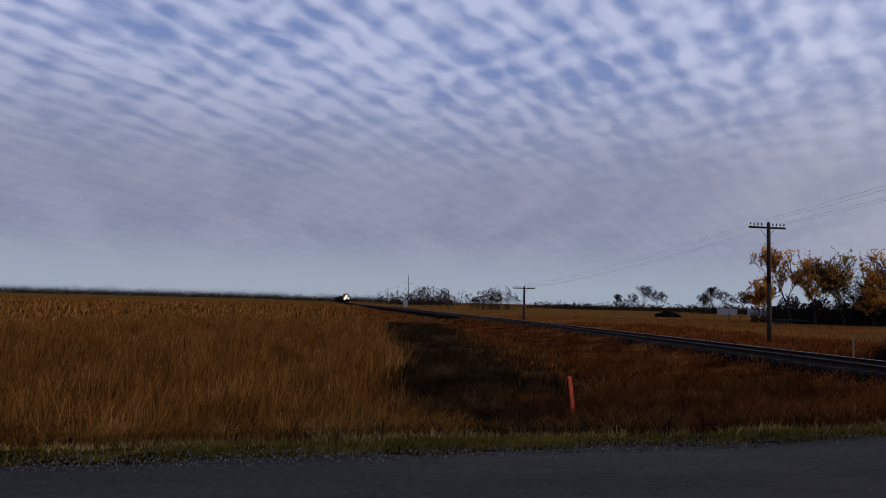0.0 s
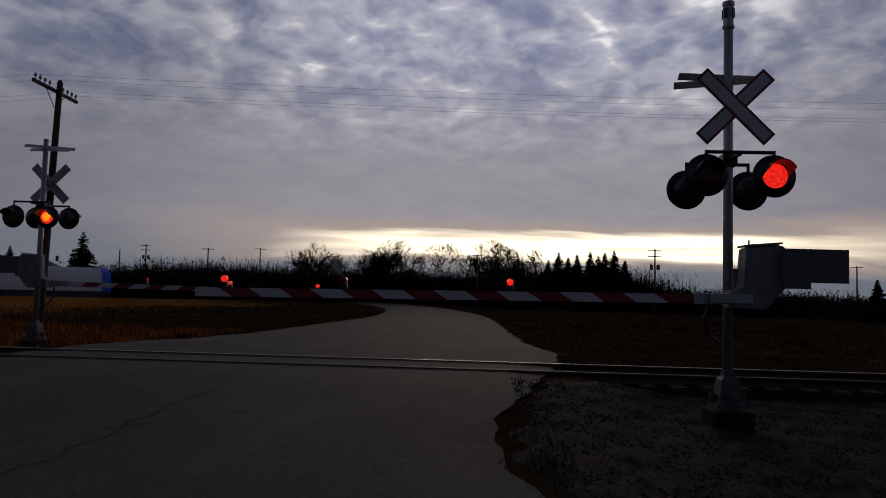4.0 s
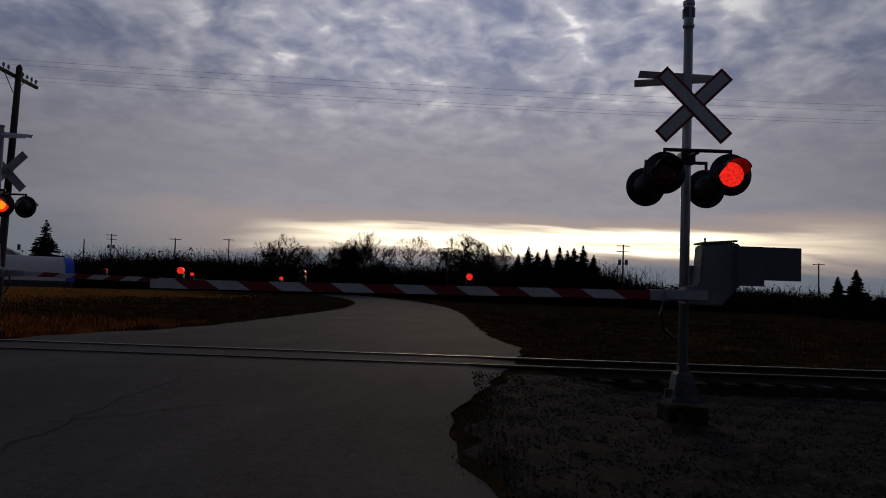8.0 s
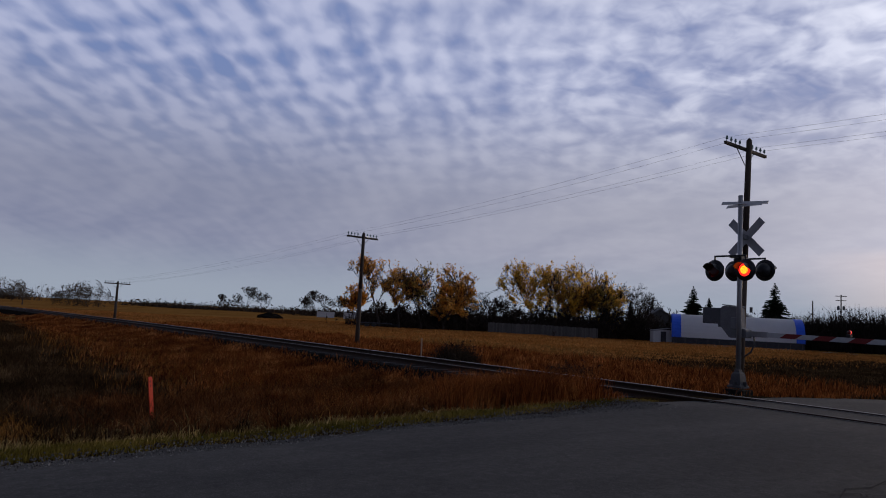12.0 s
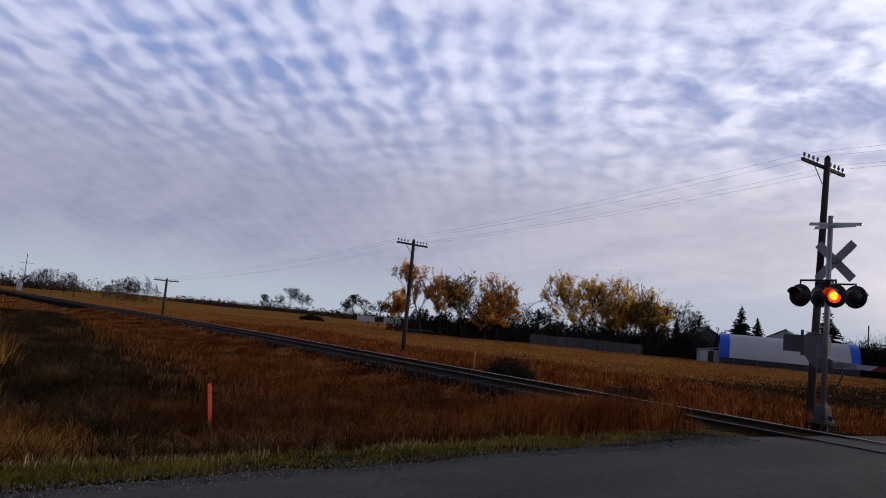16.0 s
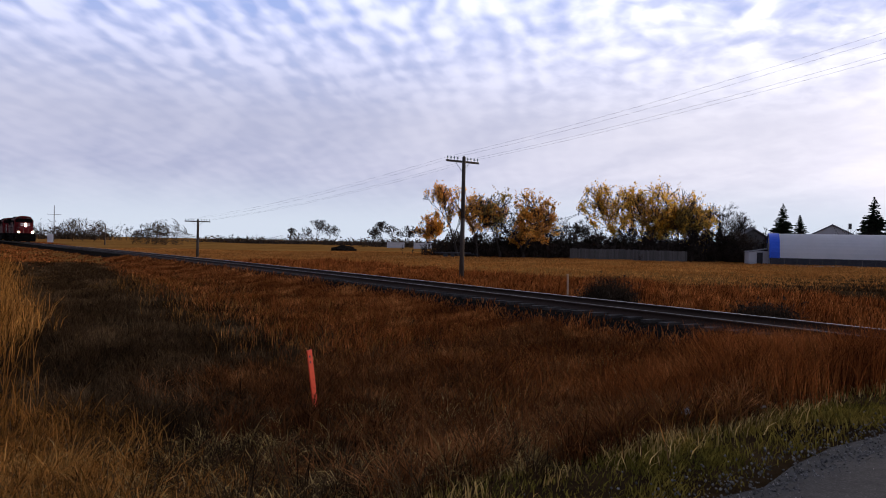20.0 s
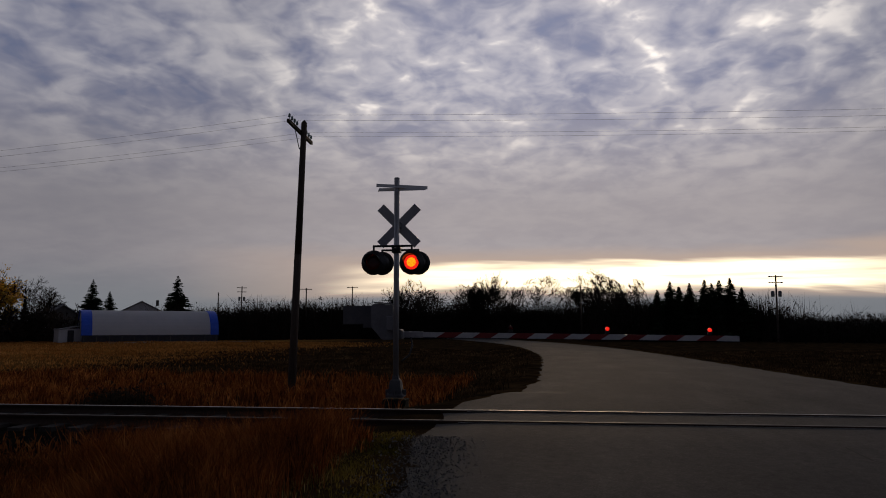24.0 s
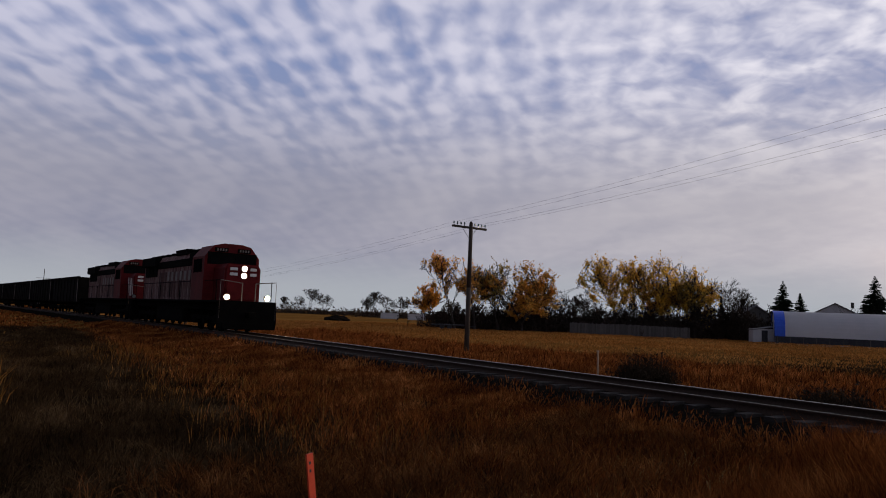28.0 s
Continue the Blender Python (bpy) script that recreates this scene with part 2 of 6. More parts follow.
def material(name, stops, scale=3.0, detail=5.0, rough=0.8, metal=0.0, bump=0.0, bump_scale=40.0, emission=None, strength=0.0,
             vary=0.0, spec=0.4, stretch=(1, 1, 1), island=0.0, through_light=0.0):
    """A surface with two scales of colour, fine relief and, where asked, a shade of its own for each piece."""
    m = bpy.data.materials.new(name)
    m.use_nodes = True
    t = m.node_tree
    b = t.nodes["Principled BSDF"]
    co = t.nodes.new("ShaderNodeTexCoord").outputs["Object"]
    mp = t.nodes.new("ShaderNodeMapping")
    mp.inputs["Scale"].default_value = stretch
    t.links.new(co, mp.inputs[0])
    n = node(t, "ShaderNodeTexNoise", Scale=scale, Detail=detail, Roughness=0.6)
    t.links.new(mp.outputs[0], n.inputs["Vector"])
    fine = node(t, "ShaderNodeTexNoise", Scale=scale * 9, Detail=3.0)
    t.links.new(mp.outputs[0], fine.inputs["Vector"])
    f = math_node(t, "ADD", math_node(t, "MULTIPLY", n.outputs["Fac"], 0.68), math_node(t, "MULTIPLY", fine.outputs["Fac"], 0.32))
    k = len(stops)
    col = ramp(t, f, [(0.3 + 0.4 * i / max(1, k - 1), c) for i, c in enumerate(stops)])
    if vary:
        r = t.nodes.new("ShaderNodeObjectInfo").outputs["Random"]
        col = mix_colour(t, 1.0, col, ramp(t, r, [(0.0, 1 - vary), (1.0, 1 + vary)]), "MULTIPLY")
    if island:
        r = t.nodes.new("ShaderNodeNewGeometry").outputs["Random Per Island"]
        col = mix_colour(t, 1.0, col, ramp(t, r, [(0.0, 1 - island), (1.0, 1 + island)]), "MULTIPLY")
    t.links.new(col, b.inputs["Base Color"])
    b.inputs["Roughness"].default_value, b.inputs["Metallic"].default_value = rough, metal
    b.inputs["Specular IOR Level"].default_value = spec
    if bump:
        bn = node(t, "ShaderNodeTexNoise", Scale=bump_scale, Detail=4.0)
        t.links.new(mp.outputs[0], bn.inputs["Vector"])
        bm_ = t.nodes.new("ShaderNodeBump")
        bm_.inputs["Strength"].default_value, bm_.inputs["Distance"].default_value = bump, 0.02
        t.links.new(bn.outputs["Fac"], bm_.inputs["Height"])
        t.links.new(bm_.outputs[0], b.inputs["Normal"])
    if through_light:
        tr = t.nodes.new("ShaderNodeBsdfTranslucent")
        t.links.new(col, tr.inputs[0])
        mx = t.nodes.new("ShaderNodeMixShader")
        mx.inputs[0].default_value = through_light
        t.links.new(b.outputs[0], mx.inputs[1])
        t.links.new(tr.outputs[0], mx.inputs[2])
        t.links.new(mx.outputs[0], t.nodes["Material Output"].inputs[0])
    if emission:
        dark = tuple(0.45 * v for v in emission)
        t.links.new(ramp(t, f, [(0.40, dark), (0.56, emission)]), b.inputs["Emission Color"])
        b.inputs["Emission Strength"].default_value = strength
    return m


M = {}


def ground_material():
    """Near ditch soil, coloured darker for shade between the grass blades; dry tawny turf out over the fields."""
    m = bpy.data.materials.new("prairie_soil_and_turf")
    m.use_nodes = True
    t = m.node_tree
    b = t.nodes["Principled BSDF"]
    co = t.nodes.new("ShaderNodeTexCoord").outputs["Object"]
    sep = t.nodes.new("ShaderNodeSeparateXYZ")
    t.links.new(co, sep.inputs[0])

    def tex(scale, detail):
        n = node(t, "ShaderNodeTexNoise", Scale=scale, Detail=detail, Roughness=0.6)
        t.links.new(co, n.inputs["Vector"])
        return n.outputs["Fac"]

    wobble = math_node(t, "MULTIPLY", math_node(t, "SUBTRACT", tex(0.08, 3.0), 0.5), 16.0)
    out_y = smooth(t, math_node(t, "ADD", sep.outputs[1], wobble), 32.0, 56.0)
    turf = out_y
    soil = ramp(t, tex(0.9, 5.0), [(0.3, (0.012, 0.008, 0.005)), (0.5, (0.03, 0.019, 0.009)), (0.7, (0.07, 0.043, 0.02))])
    grass = ramp(t, tex(0.045, 6.0), [(0.32, (0.12, 0.052, 0.012)), (0.48, (0.24, 0.112, 0.027)), (0.66, (0.36, 0.185, 0.05))])
    grass = mix_colour(t, 0.5, grass, ramp(t, tex(1.4, 4.0), [(0.3, (0.09, 0.042, 0.011)), (0.7, (0.34, 0.175, 0.048))]))
    t.links.new(mix_colour(t, turf, soil, grass), b.inputs["Base Color"])
    b.inputs["Roughness"].default_value, b.inputs["Specular IOR Level"].default_value = 1.0, 0.0
    bump = t.nodes.new("ShaderNodeBump")
    bump.inputs["Strength"].default_value, bump.inputs["Distance"].default_value = 0.7, 0.06
    t.links.new(tex(12.0, 4.0), bump.inputs["Height"])
    t.links.new(bump.outputs[0], b.inputs["Normal"])
    return m


M["ground"] = ground_material()


def asphalt_material():
    """Old asphalt: stone chips in a grey binder, with broad worn and patched tones."""
    m = bpy.data.materials.new("worn_asphalt")
    m.use_nodes = True
    t = m.node_tree
    b = t.nodes["Principled BSDF"]
    co = t.nodes.new("ShaderNodeTexCoord").outputs["Object"]

    def tex(scale, detail, stretch=(1, 1, 1)):
        mp = t.nodes.new("ShaderNodeMapping")
        mp.inputs["Scale"].default_value = stretch
        t.links.new(co, mp.inputs[0])
        n = node(t, "ShaderNodeTexNoise", Scale=scale, Detail=detail, Roughness=0.65)
        t.links.new(mp.outputs[0], n.inputs["Vector"])
        return n.outputs["Fac"]

    col = ramp(t, tex(0.7, 5.0, (0.35, 1, 1)), [(0.3, (0.046, 0.044, 0.041)), (0.5, (0.060, 0.057, 0.052)), (0.7, (0.080, 0.076, 0.068))])
    col = mix_colour(t, 1.0, col, ramp(t, tex(9.0, 5.0), [(0.3, 0.80), (0.7, 1.2)]), "MULTIPLY")
    chips = node(t, "ShaderNodeTexVoronoi", Scale=80.0)
    t.links.new(co, chips.inputs["Vector"])
    tone = t.nodes.new("ShaderNodeSeparateColor")
    t.links.new(chips.outputs["Color"], tone.inputs[0])
    col = mix_colour(t, 1.0, col, ramp(t, tone.outputs[0], [(0.0, 0.82), (0.6, 0.98), (0.88, 1.12), (1.0, 1.5)]), "MULTIPLY")
    t.links.new(col, b.inputs["Base Color"])
    b.inputs["Roughness"].default_value, b.inputs["Specular IOR Level"].default_value = 0.9, 0.1
    bump = t.nodes.new("ShaderNodeBump")
    bump.inputs["Strength"].default_value, bump.inputs["Distance"].default_value = 0.25, 0.006
    t.links.new(chips.outputs["Distance"], bump.inputs["Height"])
    t.links.new(bump.outputs[0], b.inputs["Normal"])
    return m


M["asphalt"] = asphalt_material()
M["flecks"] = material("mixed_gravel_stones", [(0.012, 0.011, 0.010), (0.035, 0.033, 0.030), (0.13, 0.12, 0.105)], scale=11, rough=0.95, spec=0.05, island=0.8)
M["edge_gravel"] = material("pale_edge_gravel", [(0.06, 0.058, 0.055), (0.13, 0.125, 0.117), (0.30, 0.285, 0.26)], scale=11, rough=0.95, bump=1.0, bump_scale=50, spec=0.05, island=0.5)
M["dead_weed"] = material("dead_brown_weeds", [(0.022, 0.015, 0.010), (0.060, 0.042, 0.026)], scale=1.0, rough=0.95, island=0.5, spec=0.05)
M["crack"] = material("asphalt_crack", [(0.022, 0.021, 0.020), (0.036, 0.034, 0.032)], scale=6, rough=0.95, spec=0.1)
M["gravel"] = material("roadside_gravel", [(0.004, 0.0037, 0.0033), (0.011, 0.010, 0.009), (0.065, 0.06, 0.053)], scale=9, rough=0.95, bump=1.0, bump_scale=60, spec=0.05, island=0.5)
M["ballast"] = material("track_ballast", [(0.0055, 0.0046, 0.0037), (0.012, 0.010, 0.008), (0.034, 0.028, 0.022)], scale=8, rough=0.95, bump=1.0, bump_scale=45, spec=0.0)
M["rail"] = material("rusty_rail_steel", [(0.03, 0.018, 0.012), (0.06, 0.038, 0.026)], scale=20, rough=0.8, spec=0.2)
M["rail_top"] = material("polished_rail_head", [(0.27, 0.24, 0.20), (0.40, 0.365, 0.32)], scale=30, rough=0.42, metal=1.0)
M["rail_top_dim"] = material("dimmed_rail_head", [(0.10, 0.085, 0.07), (0.17, 0.15, 0.13)], scale=30, rough=0.6, metal=0.7)
M["tie"] = material("creosoted_timber", [(0.016, 0.013, 0.010), (0.038, 0.031, 0.025)], scale=6, rough=0.9, bump=0.5, vary=0.4, stretch=(1, 6, 6))
M["pole"] = material("weathered_pole_wood", [(0.03, 0.022, 0.016), (0.075, 0.055, 0.04)], scale=7, rough=0.9, bump=0.6, stretch=(5, 5, 0.6))
M["wire"] = material("aged_copper_wire", [(0.03, 0.03, 0.032), (0.055, 0.055, 0.055)], scale=5, rough=0.9, spec=0.05)
M["glass_green"] = material("insulator_glass", [(0.10, 0.16, 0.15), (0.2, 0.28, 0.26)], scale=20, rough=0.15)
M["alu"] = material("weathered_aluminium", [(0.26, 0.265, 0.27), (0.38, 0.385, 0.39)], scale=4, rough=0.5, metal=0.55, bump=0.1, stretch=(1, 1, 0.4))
M["steel_box"] = material("grey_painted_steel", [(0.11, 0.112, 0.115), (0.20, 0.203, 0.207)], scale=3, rough=0.6, metal=0.2, bump=0.1)
M["cast"] = material("dark_cast_iron", [(0.045, 0.046, 0.048), (0.095, 0.096, 0.098)], scale=6, rough=0.7, metal=0.2, bump=0.3)
M["black"] = material("black_enamel", [(0.008, 0.008, 0.009), (0.02, 0.02, 0.021)], scale=6, rough=0.42)
M["white_sheet"] = material("white_reflective_sheeting", [(0.38, 0.38, 0.38), (0.52, 0.52, 0.51)], scale=5, rough=0.45)
M["red_sheet"] = material("red_reflective_sheeting", [(0.135, 0.010, 0.009), (0.20, 0.017, 0.014)], scale=5, rough=0.45)
M["lens_lit"] = material("lit_signal_lens", [(0.6, 0.02, 0.01), (0.7, 0.05, 0.02)], scale=30, rough=0.3, emission=(1.0, 0.022, 0.012), strength=2.8)
M["lens_dark"] = material("dark_signal_lens", [(0.05, 0.003, 0.003), (0.09, 0.006, 0.005)], scale=30, rough=0.2)
M["lamp_far"] = material("lit_far_lens", [(0.6, 0.1, 0.01), (0.7, 0.15, 0.02)], scale=30, rough=0.3, emission=(1.0, 0.23, 0.008), strength=4.5)
M["stake"] = material("fluorescent_orange_paint", [(0.60, 0.045, 0.015), (0.78, 0.075, 0.022)], scale=6, rough=0.6, bump=0.2)
M["tarp_white"] = material("white_tarp", [(0.82, 0.83, 0.84), (0.90, 0.90, 0.91)], scale=0.8, rough=0.55, through_light=0.66, bump=0.15, bump_scale=3)
M["tarp_blue"] = material("blue_tarp", [(0.01, 0.07, 0.50), (0.02, 0.11, 0.65)], scale=1.5, rough=0.5, bump=0.2, bump_scale=4)
M["dark_board"] = material("dark_side_boards", [(0.02, 0.02, 0.025), (0.05, 0.05, 0.055)], scale=2, rough=0.8)
M["grey_board"] = material("grey_weathered_boards", [(0.05, 0.046, 0.042), (0.115, 0.105, 0.095)], scale=2, rough=0.9, vary=0.25, stretch=(4, 4, 0.6), bump=0.3)
M["siding"] = material("pale_siding", [(0.40, 0.40, 0.40), (0.52, 0.52, 0.52)], scale=1, rough=0.7)
M["roof"] = material("grey_shingles", [(0.13, 0.13, 0.135), (0.24, 0.24, 0.245)], scale=3, rough=0.9, bump=0.4, vary=0.15)
M["window"] = material("dark_window_glass", [(0.015, 0.018, 0.02), (0.03, 0.034, 0.04)], scale=2, rough=0.08, spec=0.6)
M["bark"] = material("tree_bark", [(0.020, 0.016, 0.012), (0.055, 0.043, 0.033)], scale=5, rough=0.95, bump=0.5, stretch=(3, 3, 0.6))
M["leaf_gold"] = material("golden_autumn_leaves", [(0.60, 0.32, 0.035), (0.90, 0.58, 0.09)], through_light=0.66, scale=0.5, rough=0.7, island=0.45, spec=0.15)
M["leaf_orange"] = material("orange_autumn_leaves", [(0.58, 0.26, 0.04), (0.88, 0.47, 0.09)], through_light=0.66, scale=0.5, rough=0.7, island=0.45, spec=0.15)
M["leaf_dull"] = material("dull_olive_leaves", [(0.24, 0.17, 0.04), (0.48, 0.33, 0.08)], through_light=0.5, scale=0.5, rough=0.8, island=0.45, spec=0.15)
M["twig"] = material("bare_twigs", [(0.010, 0.008, 0.006), (0.028, 0.021, 0.016)], scale=2, rough=0.95, island=0.4, spec=0.1)
M["shrub_twig"] = material("brown_shrub_twigs", [(0.019, 0.0145, 0.012), (0.056, 0.042, 0.033)], scale=0.5, rough=0.95, island=0.5, spec=0.05)
M["far_twig"] = material("grey_brown_bare_scrub", [(0.030, 0.022, 0.016), (0.085, 0.062, 0.044)], scale=0.3, rough=0.95, island=0.5, spec=0.05)
M["needle"] = material("spruce_needles", [(0.008, 0.016, 0.009), (0.022, 0.036, 0.018)], scale=1.2, rough=0.85, island=0.4, spec=0.1)
M["red_loco"] = material("faded_red_locomotive_paint", [(0.060, 0.0045, 0.005), (0.140, 0.009, 0.010)], scale=0.8, rough=0.7, bump=0.08, spec=0.12)
M["red_side"] = material("streaked_red_hood_paint", [(0.020, 0.007, 0.006), (0.065, 0.026, 0.022), (0.15, 0.090, 0.082), (0.42, 0.34, 0.32)], scale=1.1, rough=0.8, spec=0.08, stretch=(1, 3.2, 0.22), vary=0.35)
M["loco_glass"] = material("dark_cab_glass", [(0.003, 0.003, 0.0035), (0.007, 0.007, 0.008)], scale=2, rough=0.9, spec=0.0)
M["grime"] = material("grimy_black_underframe", [(0.003, 0.003, 0.003), (0.008, 0.007, 0.006)], scale=2, rough=1.0, spec=0.02)
M["loco_white"] = material("dirty_white_lettering", [(0.50, 0.48, 0.46), (0.65, 0.63, 0.60)], scale=3, rough=0.6)
M["headlight"] = material("lit_headlight", [(0.9, 0.8, 0.6), (1, 0.9, 0.7)], scale=3, rough=0.3, emission=(1.0, 0.80, 0.52), strength=110.0)
M["gondola"] = material("black_wagon_paint", [(0.004, 0.004, 0.0038), (0.013, 0.011, 0.010)], scale=1.2, rough=0.95, bump=0.15, spec=0.03)
M["grass_gold"] = material("dry_golden_reeds", [(0.10, 0.042, 0.010), (0.27, 0.118, 0.027), (0.52, 0.27, 0.072)], scale=0.8, rough=0.85, island=0.85, through_light=0.25, spec=0.0)
M["grass_red"] = material("russet_grass", [(0.050, 0.0165, 0.0065), (0.225, 0.067, 0.0165), (0.62, 0.25, 0.070)], scale=0.9, rough=0.85, island=0.85, through_light=0.12, spec=0.0)
M["grass_dull"] = material("grey_brown_weeds", [(0.010, 0.0066, 0.0036), (0.046, 0.027, 0.0125), (0.19, 0.118, 0.056)], scale=0.6, rough=0.9, island=0.65, through_light=0.2, spec=0.0)
M["grass_green"] = material("short_green_verge_grass", [(0.050, 0.054, 0.010), (0.165, 0.128, 0.026), (0.34, 0.225, 0.058)], scale=0.7, rough=0.85, island=0.6, through_light=0.25, spec=0.0)
M["straw"] = material("bleached_straw", [(0.20, 0.125, 0.040), (0.41, 0.28, 0.098), (0.66, 0.49, 0.215)], scale=0.6, rough=0.85, island=0.6, through_light=0.25, spec=0.0)
M["field"] = material("tawny_field_grass", [(0.20, 0.078, 0.019), (0.36, 0.152, 0.039), (0.50, 0.25, 0.075)], scale=0.12, rough=0.85, island=0.5, through_light=0.25, spec=0.0)
M["rank"] = material("rank_dark_ditch_grass", [(0.027, 0.0120, 0.0058), (0.120, 0.044, 0.0140), (0.42, 0.180, 0.060)], scale=0.7, rough=0.9, island=0.65, through_light=0.12, spec=0.0)
M["counter"] = material("dark_grey_steel_plate", [(0.07, 0.072, 0.075), (0.12, 0.122, 0.125)], scale=3, rough=0.6, metal=0.3)
M["yard"] = material("pale_packed_yard_gravel", [(0.10, 0.085, 0.065), (0.20, 0.17, 0.13), (0.32, 0.28, 0.22)], scale=0.5, rough=0.95, bump=0.5, bump_scale=8, spec=0.1)
M["litter"] = material("pale_paper_litter", [(0.50, 0.50, 0.48), (0.66, 0.66, 0.64)], scale=8, rough=0.8)
M["pale_wood"] = material("pale_weathered_wood", [(0.30, 0.20, 0.12), (0.46, 0.33, 0.21)], scale=6, rough=0.9, bump=0.3, stretch=(5, 5, 0.6))
M["loco_faded"] = material("faded_pale_lettering", [(0.10, 0.08, 0.072), (0.22, 0.19, 0.175)], scale=3, rough=0.7)

# ---- mesh helpers ----


def part(name, bm, mat, parent=None, label=""):
    """Links a bmesh as one mesh object under a thing or under a part."""
    me = bpy.data.meshes.new(name)
    bm.to_mesh(me)
    bm.free()
    me.materials.append(mat)
    ob = new(name, me)
    if parent is not None:
        ob.parent = parent
    if label:
        ob["label"] = label
    return ob


def thing(name, m, label, category, group="", kind=""):
    ob = new(name)
    ob.empty_display_size = 0.2
    ob.matrix_world = m
    return tagged(ob, label, category, group, kind)


def box(bm, c, s, rot=None, bevel=0.0):
    made = bmesh.ops.create_cube(bm, size=1.0)
    m = Matrix.Translation(c) @ (rot.to_4x4() if rot is not None else Matrix()) @ Matrix.Diagonal((*s, 1))
    bmesh.ops.transform(bm, matrix=m, verts=made["verts"])
    if bevel:
        edges = list({e for v in made["verts"] for e in v.link_edges})
        bmesh.ops.bevel(bm, geom=edges, offset=bevel, segments=2, affect="EDGES", profile=0.7)
    return bm


def rod(bm, a, b, r0, r1=None, n=10):
    """A round bar from a to b."""
    a, b = Vector(a), Vector(b)
    d = b - a
    m = Matrix.Translation((a + b) / 2) @ d.to_track_quat("Z", "Y").to_matrix().to_4x4()
    bmesh.ops.create_cone(bm, cap_ends=True, segments=n, radius1=r0, radius2=r0 if r1 is None else r1, depth=d.length, matrix=m)
    return bm


def lathe(bm, axis_m, profile, n=24):
    """Turns a profile of (radius, height) round the z axis of axis_m."""
    rings = []
    for r, h in profile:
        rings.append([bm.verts.new(axis_m @ Vector((r * math.cos(a), r * math.sin(a), h))) for a in [2 * math.pi * i / n for i in range(n)]])
    for r0, r1 in zip(rings, rings[1:]):
        for i in range(n):
            bm.faces.new((r0[i], r0[(i + 1) % n], r1[(i + 1) % n], r1[i]))
    bm.faces.new(rings[0][::-1])
    bm.faces.new(rings[-1])
    return bm


def tube(bm, pts, r, n):
    """One bent round bar through points."""
    rings = []
    for i, p in enumerate(pts):
        d = (Vector(pts[min(i + 1, len(pts) - 1)]) - Vector(pts[max(i - 1, 0)])).normalized()
        u = d.cross(Vector((0.31, 0.17, 0.94))).normalized()
        w = d.cross(u)
        rings.append([bm.verts.new(Vector(p) + u * (r * math.cos(a)) + w * (r * math.sin(a))) for a in [2 * math.pi * k / n for k in range(n)]])
    for r0, r1 in zip(rings, rings[1:]):
        for k in range(n):
            bm.faces.new((r0[k], r0[(k + 1) % n], r1[(k + 1) % n], r1[k]))
    bm.faces.new(rings[0][::-1])
    bm.faces.new(rings[-1])
    return bm


def prism(bm, outline, y0, y1, m=None):
    """An outline of (x, z) drawn along y."""
    m = m or Matrix()
    a = [bm.verts.new(m @ Vector((x, y0, z))) for x, z in outline]
    b = [bm.verts.new(m @ Vector((x, y1, z))) for x, z in outline]
    k = len(outline)
    for i in range(k):
        bm.faces.new((a[i], a[(i + 1) % k], b[(i + 1) % k], b[i]))
    bm.faces.new(a[::-1])
    bm.faces.new(b)
    bmesh.ops.recalc_face_normals(bm, faces=bm.faces[:])
    return bm


def shade_smooth(ob):
    ob.data.polygons.foreach_set("use_smooth", np.ones(len(ob.data.polygons), bool))
    return ob


def big_mesh(name, verts, faces, mat, smooth_it=False):
    """A mesh from arrays; all faces have the same number of corners."""
    verts, faces = np.asarray(verts, np.float32), np.asarray(faces, np.int32)
    me = bpy.data.meshes.new(name)
    k = faces.shape[1]
    me.vertices.add(len(verts))
    me.vertices.foreach_set("co", verts.ravel())
    me.loops.add(faces.size)
    me.loops.foreach_set("vertex_index", faces.ravel())
    me.polygons.add(len(faces))
    me.polygons.foreach_set("loop_start", np.arange(0, faces.size, k, dtype=np.int32))
    me.update(calc_edges=True)
    me.materials.append(mat)
    ob = new(name, me)
    if smooth_it:
        shade_smooth(ob)
    return ob


# ---- the plan ----
RAIL_X = 15.27       # the middle of the track at the crossing
ROAD_Y = 4.2         # the middle of the road at the crossing


BEND_Y = np.arange(0.0, 2001.0, 2.0)
BEND = np.concatenate([[0], np.cumsum(2.0 * np.interp(BEND_Y[:-1] + 1, [5, 100, 170, 250], [0, -0.075, -0.075, -0.046]))])


def track_x(y):
    """The middle of the track: straight by the crossing, then it bends away."""
    return RAIL_X + np.interp(np.asarray(y, float), BEND_Y, BEND)


LEFT_X, LEFT_Y = [-60, -2, 1, 4, 8, 13, 17, 20, 25, 40, 60], [2.9, 7.9, 8.2, 8.5, 8.85, 9.35, 9.25, 8.2, 7.6, 7.35, 7.35]
RIGHT_X, RIGHT_Y = [-60, 2, 6.5, 7.8, 9, 11.2, 14.8, 18, 20, 23, 30, 45, 60], [-6.0, -1.2, -0.5, -0.14, -0.1, -0.4, -1.2, -1.75, -1.9, -1.5, -1.32, -1.2, -1.2]


def road_left(x):
    """The road's northern edge; far beyond the crossing it swings to the north."""
    x = np.asarray(x, float)
    return np.interp(x, LEFT_X, LEFT_Y) + 0.0020 * np.maximum(x - 45, 0) ** 2


def road_right(x):
    x = np.asarray(x, float)
    return np.interp(x, RIGHT_X, RIGHT_Y) + 0.0020 * np.maximum(x - 45, 0) ** 2


def road_mid(x):
    return (road_left(x) + road_right(x)) / 2


def road_half(x):
    return (road_left(x) - road_right(x)) / 2


